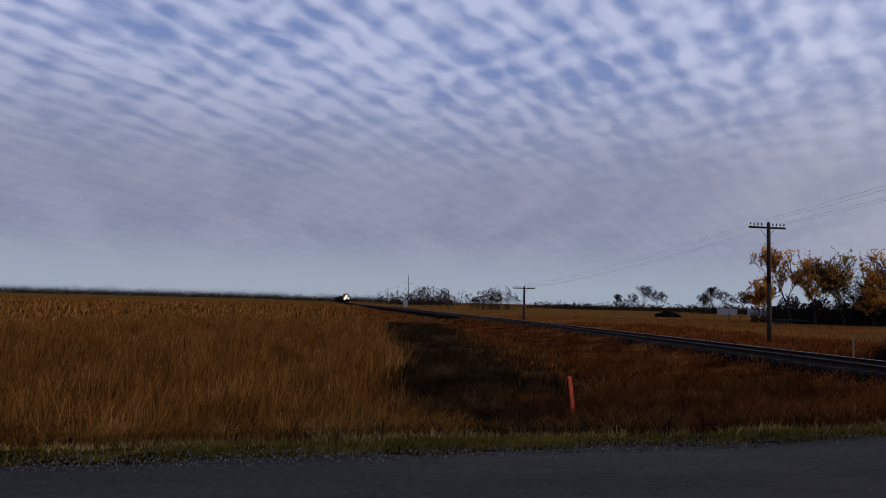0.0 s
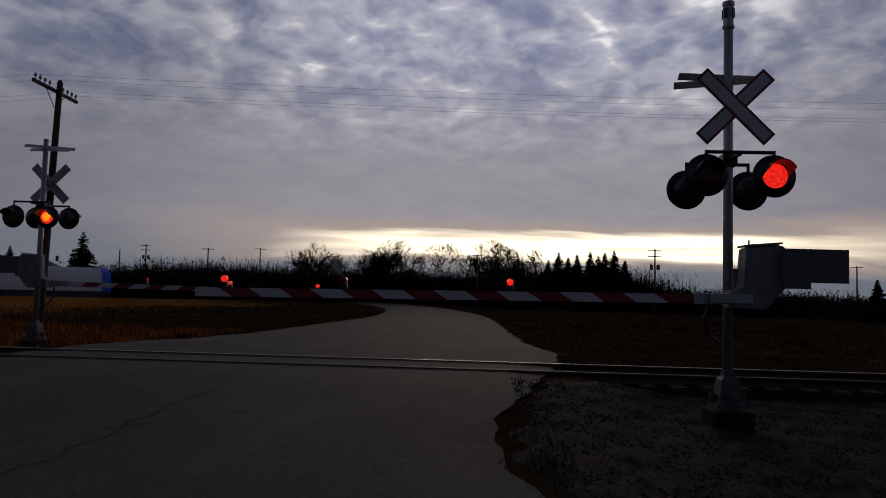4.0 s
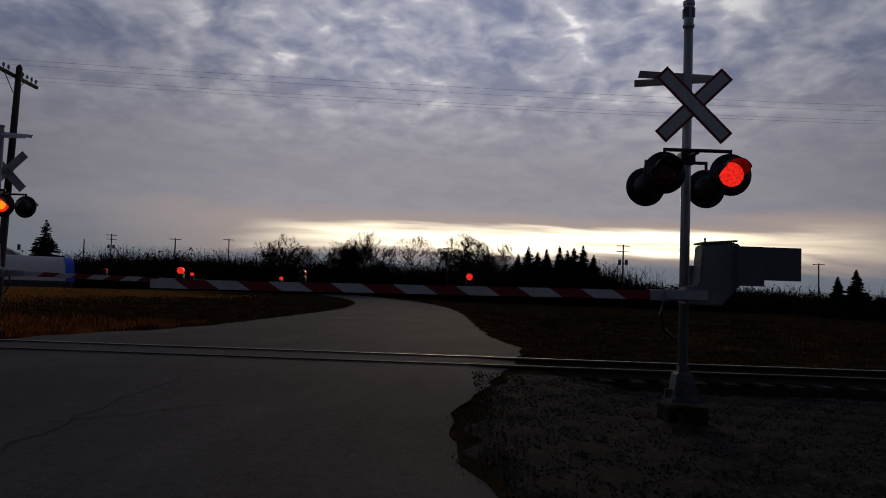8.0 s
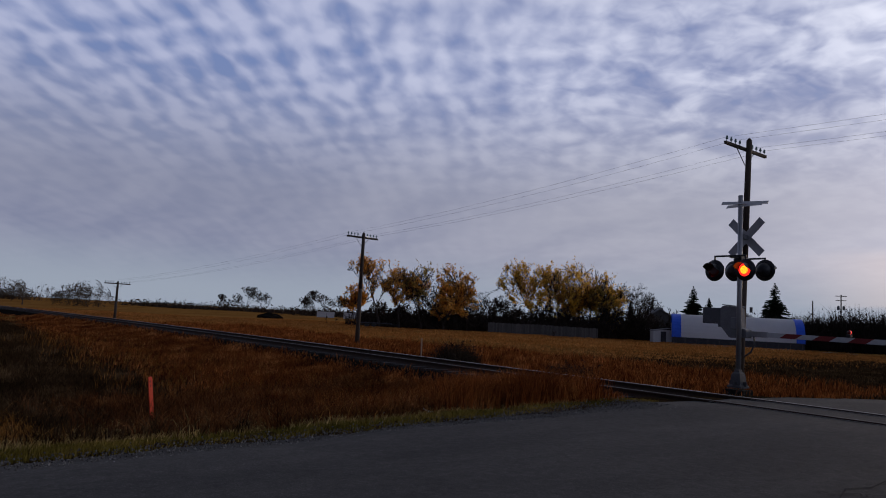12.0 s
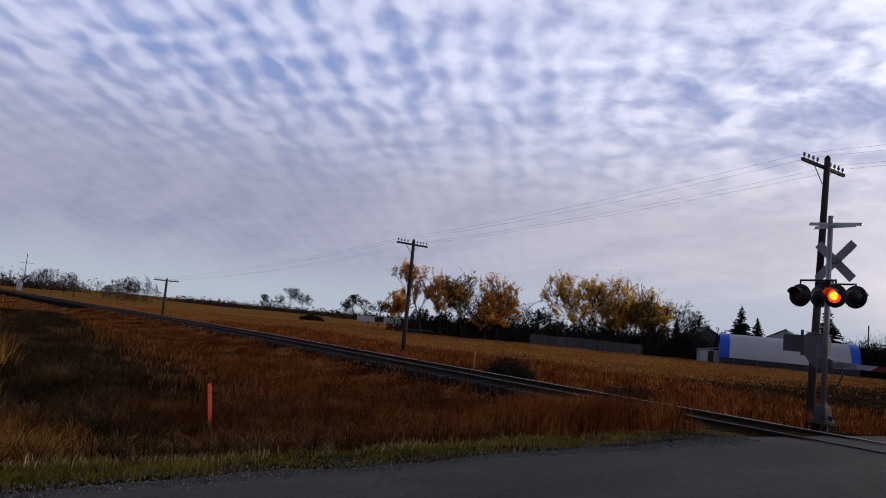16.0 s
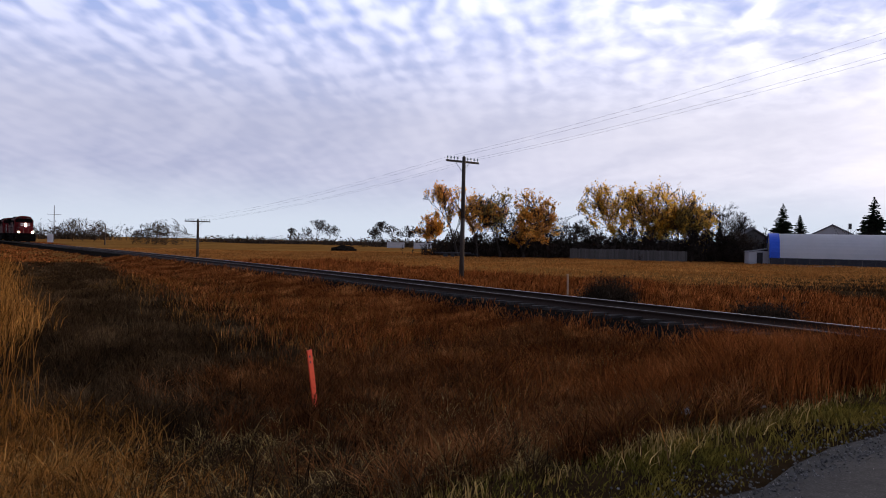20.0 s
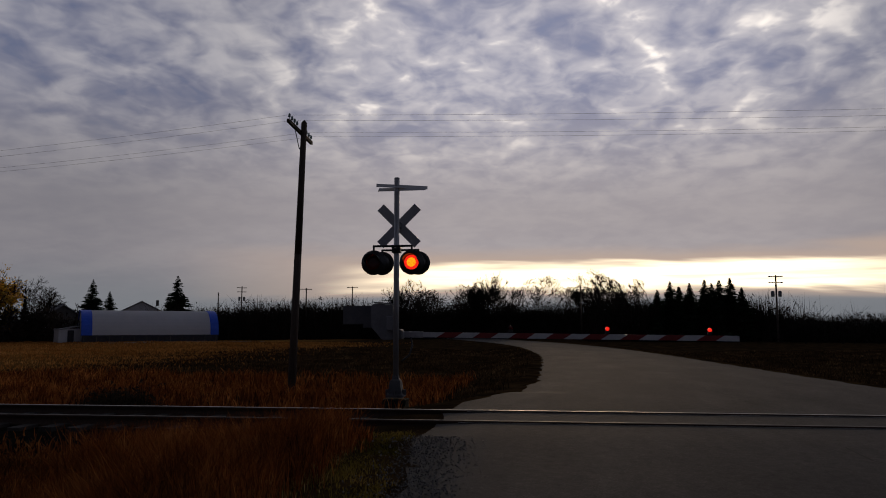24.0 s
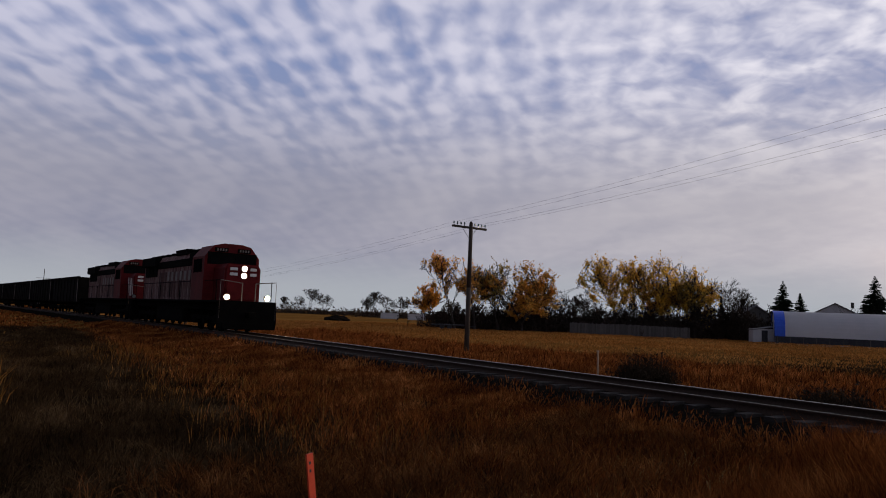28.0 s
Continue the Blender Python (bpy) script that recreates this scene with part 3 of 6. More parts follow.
def road_z(x):
    x = np.asarray(x, float)
    return np.interp(x, [-60, -5, 6, 12.5, 18.5, 26, 60, 120], [-0.30, -0.30, -0.18, -0.03, -0.03, -0.12, -0.45, -0.7])


def ss(v, lo, hi):
    u = np.clip((v - lo) / (hi - lo), 0, 1)
    return u * u * (3 - 2 * u)


def ground_z(x, y):
    """The height of the ground sheet."""
    x, y = np.asarray(x, float), np.asarray(y, float)
    far = np.hypot(x, y)
    z = -0.85 + 0.12 * np.sin(x * 0.13 + 1.0) * np.cos(y * 0.11) + 0.05 * np.sin(x * 0.71) * np.sin(y * 0.63 + x * 0.2)
    z = z - 0.25 * np.exp(-((x - 4) ** 2 + (y - 16) ** 2) / 60)
    z = z + 0.35 * ss(far, 300, 900)
    bank = 1 - ss(np.abs(x - track_x(y)), 2.0, 5.2)
    z = z + bank * (-0.56 - z)
    gap = np.abs(y - road_mid(x)) - road_half(x)
    side = (1 - ss(gap, 0.3, 4.2)) * (x < 140)
    z = z + side * (road_z(x) - 0.05 - z)
    pad = (1 - ss(np.hypot((x - 6) / 1.8, y + 4), 5.0, 8.0))
    z = np.maximum(z, z + pad * (-0.32 - z))
    return z

# ---- ground, road and track ----


def spread(lo, hi, step, reach, grow=1.16):
    mid = list(np.arange(lo, hi + 1e-6, step))
    left, right, s = [], [], step
    while not left or left[-1] > -reach:
        s *= grow
        left.append((left[-1] if left else lo) - s)
        right.append((right[-1] if right else hi) + s)
    return np.array(left[::-1] + mid + right)


def grid_faces(nx, ny):
    i, j = np.meshgrid(np.arange(nx - 1), np.arange(ny - 1), indexing="ij")
    a = (i * ny + j).ravel()
    return np.stack([a, a + ny, a + ny + 1, a + 1], 1)


def make_ground():
    xs, ys = spread(-18, 60, 0.5, 4200), spread(-14, 90, 0.5, 4200)
    gx, gy = np.meshgrid(xs, ys, indexing="ij")
    gz = ground_z(gx, gy)
    rough = (np.abs(gx) < 80) & (np.abs(gy) < 110)
    gz = gz + rough * 0.03 * np.sin(gx * 5.1 + np.sin(gy * 3.3)) * np.sin(gy * 4.7)
    ob = big_mesh("ground", np.stack([gx, gy, gz], -1).reshape(-1, 3), grid_faces(len(xs), len(ys)), M["ground"], True)
    tagged(ob, "flat prairie ground of dry brown soil and stubble", "ground", kind="structure")


def make_road():
    xs = np.concatenate([np.arange(-70, -8, 2.0), np.arange(-8, 60, 0.5), np.arange(60, 330, 4.0)])
    us = np.linspace(-1, 1, 15)
    gx, gu = np.meshgrid(xs, us, indexing="ij")
    slope = np.gradient(road_mid(xs), xs)[:, None]
    edge = 0.06 * np.sin(gx * 1.7) + 0.05 * np.sin(gx * 4.1 + 1)
    off = gu * (road_half(gx) + (np.abs(gu) > 0.99) * edge)
    px, py = gx - off * slope / np.sqrt(1 + slope**2), road_mid(gx) + off / np.sqrt(1 + slope**2)
    pz = road_z(gx) + 0.05 * (1 - gu**2) * ss(np.abs(gx - RAIL_X), 2.5, 9) - 0.03 * (np.abs(gu) > 0.99)
    ob = big_mesh("road", np.stack([px, py, pz], -1).reshape(-1, 3), grid_faces(len(xs), len(us)), M["asphalt"], True)
    tagged(ob, "worn grey asphalt country road with cracks", "road", kind="structure")


def ribbon(bm, pts, width, thick):
    """A thin raised strip along points on the ground."""
    prev = None
    for i, p in enumerate(pts):
        p = Vector(p)
        d = (Vector(pts[min(i + 1, len(pts) - 1)]) - Vector(pts[max(i - 1, 0)])).normalized()
        s = Vector((-d.y, d.x, 0)) * width * (0.6 + 0.8 * random.random()) / 2
        row = [bm.verts.new(p + s), bm.verts.new(p - s)]
        if prev:
            bm.faces.new((prev[0], prev[1], row[1], row[0]))
        prev = row
    return bm


def make_cracks():
    rnd = random.Random(4)
    road = bpy.data.objects["road"]
    for a, b in (((2.5, 3.5), (12.6, 3.75)), ((-6, 3.3), (2.4, 3.5)), ((8.4, 3.8), (9.6, 2.6)), ((17.5, 3.4), (27, 3.6))):
        pts, n = [], 26
        for i in range(n + 1):
            u = i / n
            x, y = a[0] + (b[0] - a[0]) * u, a[1] + (b[1] - a[1]) * u
            x, y = x + rnd.uniform(-0.10, 0.10), y + rnd.uniform(-0.10, 0.10)
            v = (y - float(road_mid(x))) / float(road_half(x))
            pts.append((x, y, float(road_z(x)) + 0.05 * (1 - v * v) * float(ss(abs(x - RAIL_X), 2.5, 9)) + 0.006))
        part("crack", ribbon(bmesh.new(), pts, 0.016, 0), M["crack"], road, "dark crack in the asphalt")


RAIL_PROFILE = [(-0.07, -0.18), (0.07, -0.18), (0.07, -0.165), (0.012, -0.15), (0.012, -0.05), (0.036, -0.04), (0.036, -0.006), (0.03, 0.0),
                (-0.03, 0.0), (-0.036, -0.006), (-0.036, -0.04), (-0.012, -0.05), (-0.012, -0.15), (-0.07, -0.165)]


def make_track():
    track = thing("railway_track", Matrix(), "single railway track on dark gravel ballast with worn steel rails", "railway track", kind="structure")
    ys = np.concatenate([np.arange(-700, -40, 12.0), np.arange(-40, 120, 2.0), np.arange(120, 1400, 10.0)])
    # ballast bed
    prof = np.array([(-2.7, -0.72), (-1.65, -0.24), (-0.6, -0.20), (0.6, -0.20), (1.65, -0.24), (2.7, -0.72)])
    cx = track_x(ys)
    v = np.stack([cx[:, None] + prof[None, :, 0], np.repeat(ys[:, None], 6, 1), np.repeat(prof[None, :, 1], len(ys), 0)], -1)
    near = np.abs(ys[:, None] - ROAD_Y) < 5.2
    v[..., 2] = np.where(near, np.minimum(v[..., 2], -0.16), v[..., 2]) + 0.02 * np.sin(ys[:, None] * 2.3 + prof[None, :, 0] * 3)
    bed = big_mesh("ballast_bed", v.reshape(-1, 3), grid_faces(len(ys), 6), M["ballast"])
    bed.parent = track
    bed["label"] = "dark crushed-stone ballast"
    k = len(RAIL_PROFILE)
    pr = np.array(RAIL_PROFILE)
    for side in (-1, 1):
        c = cx + side * 0.7535
        v = np.stack([c[:, None] + pr[None, :, 0], np.repeat(ys[:, None], k, 1), np.repeat(pr[None, :, 1], len(ys), 0)], -1)
        i, j = np.meshgrid(np.arange(len(ys) - 1), np.arange(k), indexing="ij")
        a, b = i * k + j, i * k + (j + 1) % k
        f = np.stack([a, b, b + k, a + k], -1).reshape(-1, 4)
        r = big_mesh("rail", v.reshape(-1, 3), f, M["rail"])
        r.parent = track
        # the near head has a darker, rougher copy that paints its weaker gleam
        r.data.materials.append(M["rail_top"] if side > 0 else M["rail_top_dim"])
        idx = np.where(np.isin(j.ravel(), (6, 7, 8)), 1, 0).astype(np.int32)
        r.data.polygons.foreach_set("material_index", idx)
    # flangeway strips in the road
    for side in (-1, 1):
        for o in (-0.075, 0.075):
            bm = box(bmesh.new(), (RAIL_X + side * 0.7535 + o, ROAD_Y, -0.055), (0.07, 9.4, 0.06))
            part("flangeway_strip", bm, M["black"], track, "dark rubber flangeway strip")
    return track


def make_gravel():
    """Loose gravel beside the road and round the near signal, with single stones on it."""
    xs, us = np.arange(3.5, 13.9, 0.2), np.linspace(0, 1, 40)
    gx, gu = np.meshgrid(xs, us, indexing="ij")
    inner = road_right(gx) + 0.7
    outer = -7.5 - 1.2 * np.sin(gx * 0.7)
    gy = inner + (outer - inner) * gu
    away = ss(road_right(gx) - gy, -0.15, 0.6)
    gz = (road_z(gx) - 0.11) * (1 - away) + (np.maximum(ground_z(gx, gy), -0.4) + 0.045) * away + 0.02 * np.sin(gx * 6 + gy * 3) * np.sin(gy * 5) - 0.10 * (gu > 0.97) - 0.08 * (gx < 3.7) - 0.05 * (gu < 0.02)
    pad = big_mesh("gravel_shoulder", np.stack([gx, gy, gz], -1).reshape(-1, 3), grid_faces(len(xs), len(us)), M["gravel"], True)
    tagged(pad, "dark loose gravel round the signal footing", "gravel", kind="structure")
    rng = np.random.default_rng(21)

    def stones(name, label, n, x, y, size, mat):
        z = np.maximum(ground_z(x, y), np.where((x > 3.5) & (x < 13.9) & (y > -7) & (y < road_mid(x) - road_half(x)), -0.4, -9)) + 0.05
        o = np.array([(1, 0, 0), (-1, 0, 0), (0, 1, 0), (0, -1, 0), (0, 0, 1), (0, 0, -1)], float)
        f = np.array([(0, 2, 4), (2, 1, 4), (1, 3, 4), (3, 0, 4), (2, 0, 5), (1, 2, 5), (3, 1, 5), (0, 3, 5)])
        s = (size * rng.uniform(0.4, 1.3, n))[:, None, None] * rng.uniform(0.6, 1.2, (n, 6, 1))
        v = np.stack([x, y, z], 1)[:, None, :] + o[None] * s
        ob = big_mesh(name, v.reshape(-1, 3), (f[None] + 6 * np.arange(n)[:, None, None]).reshape(-1, 3), mat)
        tagged(ob, label, "stones", kind="stuff")

    n = 9000
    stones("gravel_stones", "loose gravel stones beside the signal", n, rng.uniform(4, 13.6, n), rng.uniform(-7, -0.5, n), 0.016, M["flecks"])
    n = 10000
    x = rng.uniform(-8, 13, n)
    stones("gravel_stones", "loose pale stones along the road edge", n, x, road_left(x) + rng.normal(size=n) * 0.28 - 0.2, 0.012, M["edge_gravel"])


make_ground()
make_road()
make_cracks()
make_gravel()
TRACK = make_track()

# ---- crossing signals ----
FLASHERS = []   # (lens, phase) to be turned on and off


def lamp_unit(parent, x, y, z, face, phase, lit):
    """A flashing lamp that faces face (-1 or 1) along x."""
    m = Matrix.Translation((x, y, z)) @ Euler((0, face * radians(90), 0)).to_matrix().to_4x4()
    bm = bmesh.new()
    lathe(bm, m, [(0.05, -0.20), (0.09, -0.195), (0.155, -0.14), (0.185, -0.06), (0.19, 0.0)], 24)
    lathe(bm, m @ Matrix.Translation((0, 0, 0.0)), [(0.19, -0.004), (0.268, -0.004), (0.272, 0.006), (0.268, 0.012), (0.17, 0.012), (0.168, 0.05), (0.16, 0.05), (0.16, 0.008)], 32)
    lamp = part("flashing_lamp", bm, M["black"], parent, "round black flasher lamp with target plate")
    shade_smooth(lamp)
    hood = bmesh.new()
    n, rings = 18, []
    for k, (r, h) in enumerate(((0.172, 0.03), (0.176, 0.16), (0.178, 0.29), (0.168, 0.29), (0.166, 0.16), (0.162, 0.03))):
        span = 100 - 34 * max(0, (h - 0.03) / 0.26)
        ring = []
        for i in range(n + 1):
            a = radians(-span + 2 * span * i / n)
            ring.append(hood.verts.new(Vector((x + face * h, y + r * math.sin(a), z + r * math.cos(a)))))
        rings.append(ring)
    for r0, r1 in zip(rings, rings[1:] + rings[:1]):
        for i in range(n):
            hood.faces.new((r0[i], r0[i + 1], r1[i + 1], r1[i]))
    bmesh.ops.recalc_face_normals(hood, faces=hood.faces[:])
    part("hood", hood, M["black"], lamp, "black half-round hood")
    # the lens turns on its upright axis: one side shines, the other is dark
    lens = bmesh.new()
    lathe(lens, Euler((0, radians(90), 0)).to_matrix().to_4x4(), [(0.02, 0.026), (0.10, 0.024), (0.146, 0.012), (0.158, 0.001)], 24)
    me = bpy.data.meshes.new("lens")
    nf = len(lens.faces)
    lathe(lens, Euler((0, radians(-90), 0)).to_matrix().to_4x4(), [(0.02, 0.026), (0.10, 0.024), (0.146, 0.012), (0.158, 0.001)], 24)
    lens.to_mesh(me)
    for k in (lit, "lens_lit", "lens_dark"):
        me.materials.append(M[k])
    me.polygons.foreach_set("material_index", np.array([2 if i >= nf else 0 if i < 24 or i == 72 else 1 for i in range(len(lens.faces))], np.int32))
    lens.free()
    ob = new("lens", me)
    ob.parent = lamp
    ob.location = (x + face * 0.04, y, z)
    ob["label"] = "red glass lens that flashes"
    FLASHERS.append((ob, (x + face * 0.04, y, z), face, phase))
    return lamp


def crossbuck(parent, x, z, face, border=True):
    for a in (45, -45):
        rot = Euler((radians(a), 0, 0)).to_matrix()
        d = 0.008 if a > 0 else 0.016
        blade = part("crossbuck_blade", box(bmesh.new(), (x + face * d, 0, z), (0.006, 0.21, 1.22), rot, 0.002), M["alu"], parent,
                     "grey metal crossbuck blade with a red-edged white face")
        if border:
            part("blade_border", box(bmesh.new(), (x + face * (d + 0.0035), 0, z), (0.003, 0.206, 1.215), rot), M["red_sheet"], blade, "red reflective border")
            part("blade_face", box(bmesh.new(), (x + face * (d + 0.006), 0, z), (0.004, 0.142, 1.145), rot), M["white_sheet"], blade, "white reflective face")


def gate_arm(parent, x, y0, length, z, lamps):
    """A striped barrier along +y."""
    arm = thing("gate_arm", Matrix(), "", "")
    for k in ("label", "category"):
        arm.pop(k, None)
    arm.parent = parent
    # the arm hangs a little towards its tip
    arm.matrix_local = Matrix.Translation((x, y0, z)) @ Matrix.Rotation(radians(-0.7), 4, "X") @ Matrix.Translation((-x, -y0, -z))
    w, n = 0.40, int(length / 0.40)
    root = box(bmesh.new(), (x, y0 - 0.15, z), (0.05, 0.7, 0.14), None, 0.008)
    part("arm_root", root, M["alu"], arm, "bare metal root of the gate arm")
    for i in range(n):
        a, b = y0 + 0.2 + i * w, y0 + 0.2 + (i + 1) * w
        s0 = 0.0 if i == 0 else 0.09
        s1 = 0.0 if i == n - 1 else 0.09
        h = 0.058
        bm = bmesh.new()
        vs = [bm.verts.new(p) for xx in (x - 0.02, x + 0.02) for p in ((xx, a - s0, z - h), (xx, b - s1, z - h), (xx, b + s1, z + h), (xx, a + s0, z + h))]
        for f in ((0, 1, 2, 3), (7, 6, 5, 4), (0, 4, 5, 1), (3, 2, 6, 7), (1, 5, 6, 2), (0, 3, 7, 4)):
            bm.faces.new([vs[q] for q in f])
        bmesh.ops.recalc_face_normals(bm, faces=bm.faces[:])
        part("stripe", bm, M["white_sheet"] if (n - 1 - i) % 2 == 0 else M["red_sheet"], arm)
    for y, phase in lamps:
        lamp = part("gate_lamp", box(bmesh.new(), (x, y, z + 0.10), (0.09, 0.09, 0.07), None, 0.012), M["black"], arm, "small black gate lamp")
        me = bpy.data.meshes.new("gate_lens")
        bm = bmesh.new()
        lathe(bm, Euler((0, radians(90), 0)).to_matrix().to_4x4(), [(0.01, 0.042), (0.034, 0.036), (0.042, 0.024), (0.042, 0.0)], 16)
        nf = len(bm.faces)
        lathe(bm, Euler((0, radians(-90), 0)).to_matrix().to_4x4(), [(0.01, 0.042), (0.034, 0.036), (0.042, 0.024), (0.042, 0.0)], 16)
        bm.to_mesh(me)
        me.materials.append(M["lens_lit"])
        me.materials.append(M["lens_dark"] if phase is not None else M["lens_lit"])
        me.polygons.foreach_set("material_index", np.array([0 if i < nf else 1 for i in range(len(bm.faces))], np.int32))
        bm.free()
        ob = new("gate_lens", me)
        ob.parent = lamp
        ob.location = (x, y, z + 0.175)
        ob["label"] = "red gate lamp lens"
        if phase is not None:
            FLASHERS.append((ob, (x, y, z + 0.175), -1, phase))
    return arm


def signal(m, label, bell, buck_z, slat_z, lamp_z, top, arm_len, arm_z, lamps, phase, lit):
    s = thing("crossing_signal", m, label, "crossing signal", "level crossing signals")
    # footing, base and mast
    part("footing", box(bmesh.new(), (0, 0, -0.12), (0.52, 0.52, 0.26), None, 0.03), M["gravel"], s, "rough concrete footing")
    base = bmesh.new()
    lathe(base, Matrix.Rotation(radians(45), 4, "Z"), [(0.27, 0.05), (0.27, 0.09), (0.205, 0.13), (0.175, 0.34), (0.16, 0.40), (0.10, 0.44), (0.085, 0.52)], 4)
    for k in range(4):
        box(base, Matrix.Rotation(radians(90 * k), 3, "Z") @ Vector((0.17, 0, 0.15)), (0.12, 0.03, 0.12), Matrix.Rotation(radians(90 * k), 3, "Z"), 0.004)
    box(base, (-0.135, 0, 0.26), (0.02, 0.15, 0.15), None, 0.004)
    part("junction_base", base, M["cast"], s, "dark cast metal junction base")
    for dx in (-0.15, 0.15):
        for dy in (-0.15, 0.15):
            part("anchor_bolt", rod(bmesh.new(), (dx, dy, 0.05), (dx, dy, 0.14), 0.018, n=6), M["steel_box"], s)
    mast = bmesh.new()
    rod(mast, (0, 0, 0.45), (0, 0, top - 0.34), 0.064, 0.06, 20)
    shade_smooth(part("mast", mast, M["alu"], s, "round aluminium mast"))
    if bell:
        b = bmesh.new()
        lathe(b, Matrix.Translation((0, 0, top - 0.36)), [(0.075, 0.0), (0.08, 0.03), (0.066, 0.04), (0.066, 0.10), (0.07, 0.30), (0.078, 0.31), (0.078, 0.36), (0.03, 0.38)], 18)
        bell_ob = part("electronic_bell", b, M["alu"], s, "grey cylindrical warning bell with dark slots")
        for k in range(4):
            rot = Matrix.Rotation(radians(45 + 90 * k), 3, "Z")
            part("bell_slot", box(bmesh.new(), rot @ Vector((0.066, 0, top - 0.16)), (0.024, 0.06, 0.13), rot, 0.003), M["black"], bell_ob)
    else:
        part("mast_cap", lathe(bmesh.new(), Matrix.Translation((0, 0, top - 0.34)), [(0.06, 0.0), (0.06, 0.30), (0.066, 0.31), (0.05, 0.34)], 16), M["alu"], s)
    crossbuck(s, -0.26, buck_z, -1)
    bracket = bmesh.new()
    box(bracket, (-0.15, 0, buck_z), (0.21, 0.13, 0.12), None, 0.01)
    part("crossbuck_bracket", bracket, M["steel_box"], s)
    # two flat slats, crossed near level round the mast
    for a in (12, -12):
        rot = Euler((radians(52), radians(2), radians(90 + a))).to_matrix()
        part("level_slat", box(bmesh.new(), (0.02, 0.12, slat_z + (0.03 if a > 0 else -0.03)), (1.15, 0.10, 0.012), rot, 0.002), M["white_sheet"], s, "pale level slat crossed on the mast")
    # lamp arms
    bar = bmesh.new()
    zt = lamp_z + 0.30
    for f in (-1, 1):
        rod(bar, (f * 0.05, 0, zt - 0.02), (f * 0.44, 0, zt - 0.02), 0.028)
        rod(bar, (f * 0.44, -0.43, zt), (f * 0.44, 0.43, zt), 0.024)
        for y in (-0.42, 0.42):
            rod(bar, (f * 0.44, y, zt + 0.02), (f * 0.44, y, lamp_z + 0.17), 0.022)
    box(bar, (0, 0, zt - 0.03), (0.19, 0.19, 0.16), None, 0.015)
    part("lamp_bracket", bar, M["black"], s, "black tubular lamp bracket")
    for f in (-1, 1):
        for y in (-0.42, 0.42):
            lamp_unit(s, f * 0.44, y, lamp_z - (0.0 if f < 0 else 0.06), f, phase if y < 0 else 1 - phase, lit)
    # gate machine with its counterweight
    mech = bmesh.new()
    turn90 = Matrix.Rotation(radians(90), 4, "Z")
    prism(mech, [(0.12, -0.10), (0.12, 0.10), (-0.06, 0.14), (-0.10, 0.66), (-0.52, 0.70), (-0.60, 0.64), (-0.60, 0.18), (-0.34, -0.12)], 0.10, 0.42,
          Matrix.Translation((0, 0, arm_z)) @ turn90)
    bmesh.ops.bevel(mech, geom=mech.edges[:], offset=0.02, segments=2, affect="EDGES")
    box(mech, (-0.06, -0.12, arm_z + 0.25), (0.16, 0.2, 0.3), None, 0.02)
    g = part("gate_machine", mech, M["steel_box"], s, "grey steel gate machine box")
    part("machine_lid", box(bmesh.new(), (-0.26, -0.31, arm_z + 0.70), (0.36, 0.44, 0.025), Euler((radians(-5), 0, 0)).to_matrix(), 0.006), M["steel_box"], g)
    part("latch_ring", rod(bmesh.new(), (-0.25, -0.18, arm_z + 0.66), (-0.25, -0.18, arm_z + 0.76), 0.012, n=8), M["steel_box"], g)
    w = bmesh.new()
    box(w, (-0.45, -0.92, arm_z + 0.44), (0.06, 0.80, 0.42), None, 0.008)
    box(w, (-0.45, -0.68, arm_z + 0.40), (0.09, 0.34, 0.50), None, 0.008)
    part("counterweight", w, M["counter"], s, "flat dark steel counterweight plate")
    sup = bmesh.new()
    box(sup, (-0.43, 0.10, arm_z + 0.01), (0.03, 0.52, 0.12), None, 0.006)
    part("arm_support", sup, M["alu"], s, "paired gate support bars")
    hose = bmesh.new()
    pts = [Vector((-0.18, 0.30, arm_z - 0.06)), Vector((-0.14, 0.34, arm_z - 0.25)), Vector((-0.08, 0.28, arm_z - 0.45)), Vector((-0.03, 0.12, arm_z - 0.58))]
    tube(hose, pts, 0.022, 8)
    part("cable_hose", hose, M["black"], s, "black flexible cable hose")
    gate_arm(s, -0.36, 0.35, arm_len, arm_z, lamps)
    return s


signal(pose(10.95, -3.19, -0.08), "aluminium crossing signal with bell, flashing red lamps and lowered gate", True, 3.93, 4.36, 3.0, 5.42, 6.5, 1.44,
       ((6.57, None), (5.0, 1), (2.86, 0)), 0, "lens_lit")
signal(pose(18.42, 10.7, -0.06, 0, 0, 180), "aluminium crossing signal with flashing red lamps and lowered striped gate", False, 3.86, 4.68, 3.02, 4.92, 6.9, 1.40,
       ((6.75, None), (4.6, 1), (2.5, 0)), 1, "lamp_far")

# ---- telegraph poles and wires ----


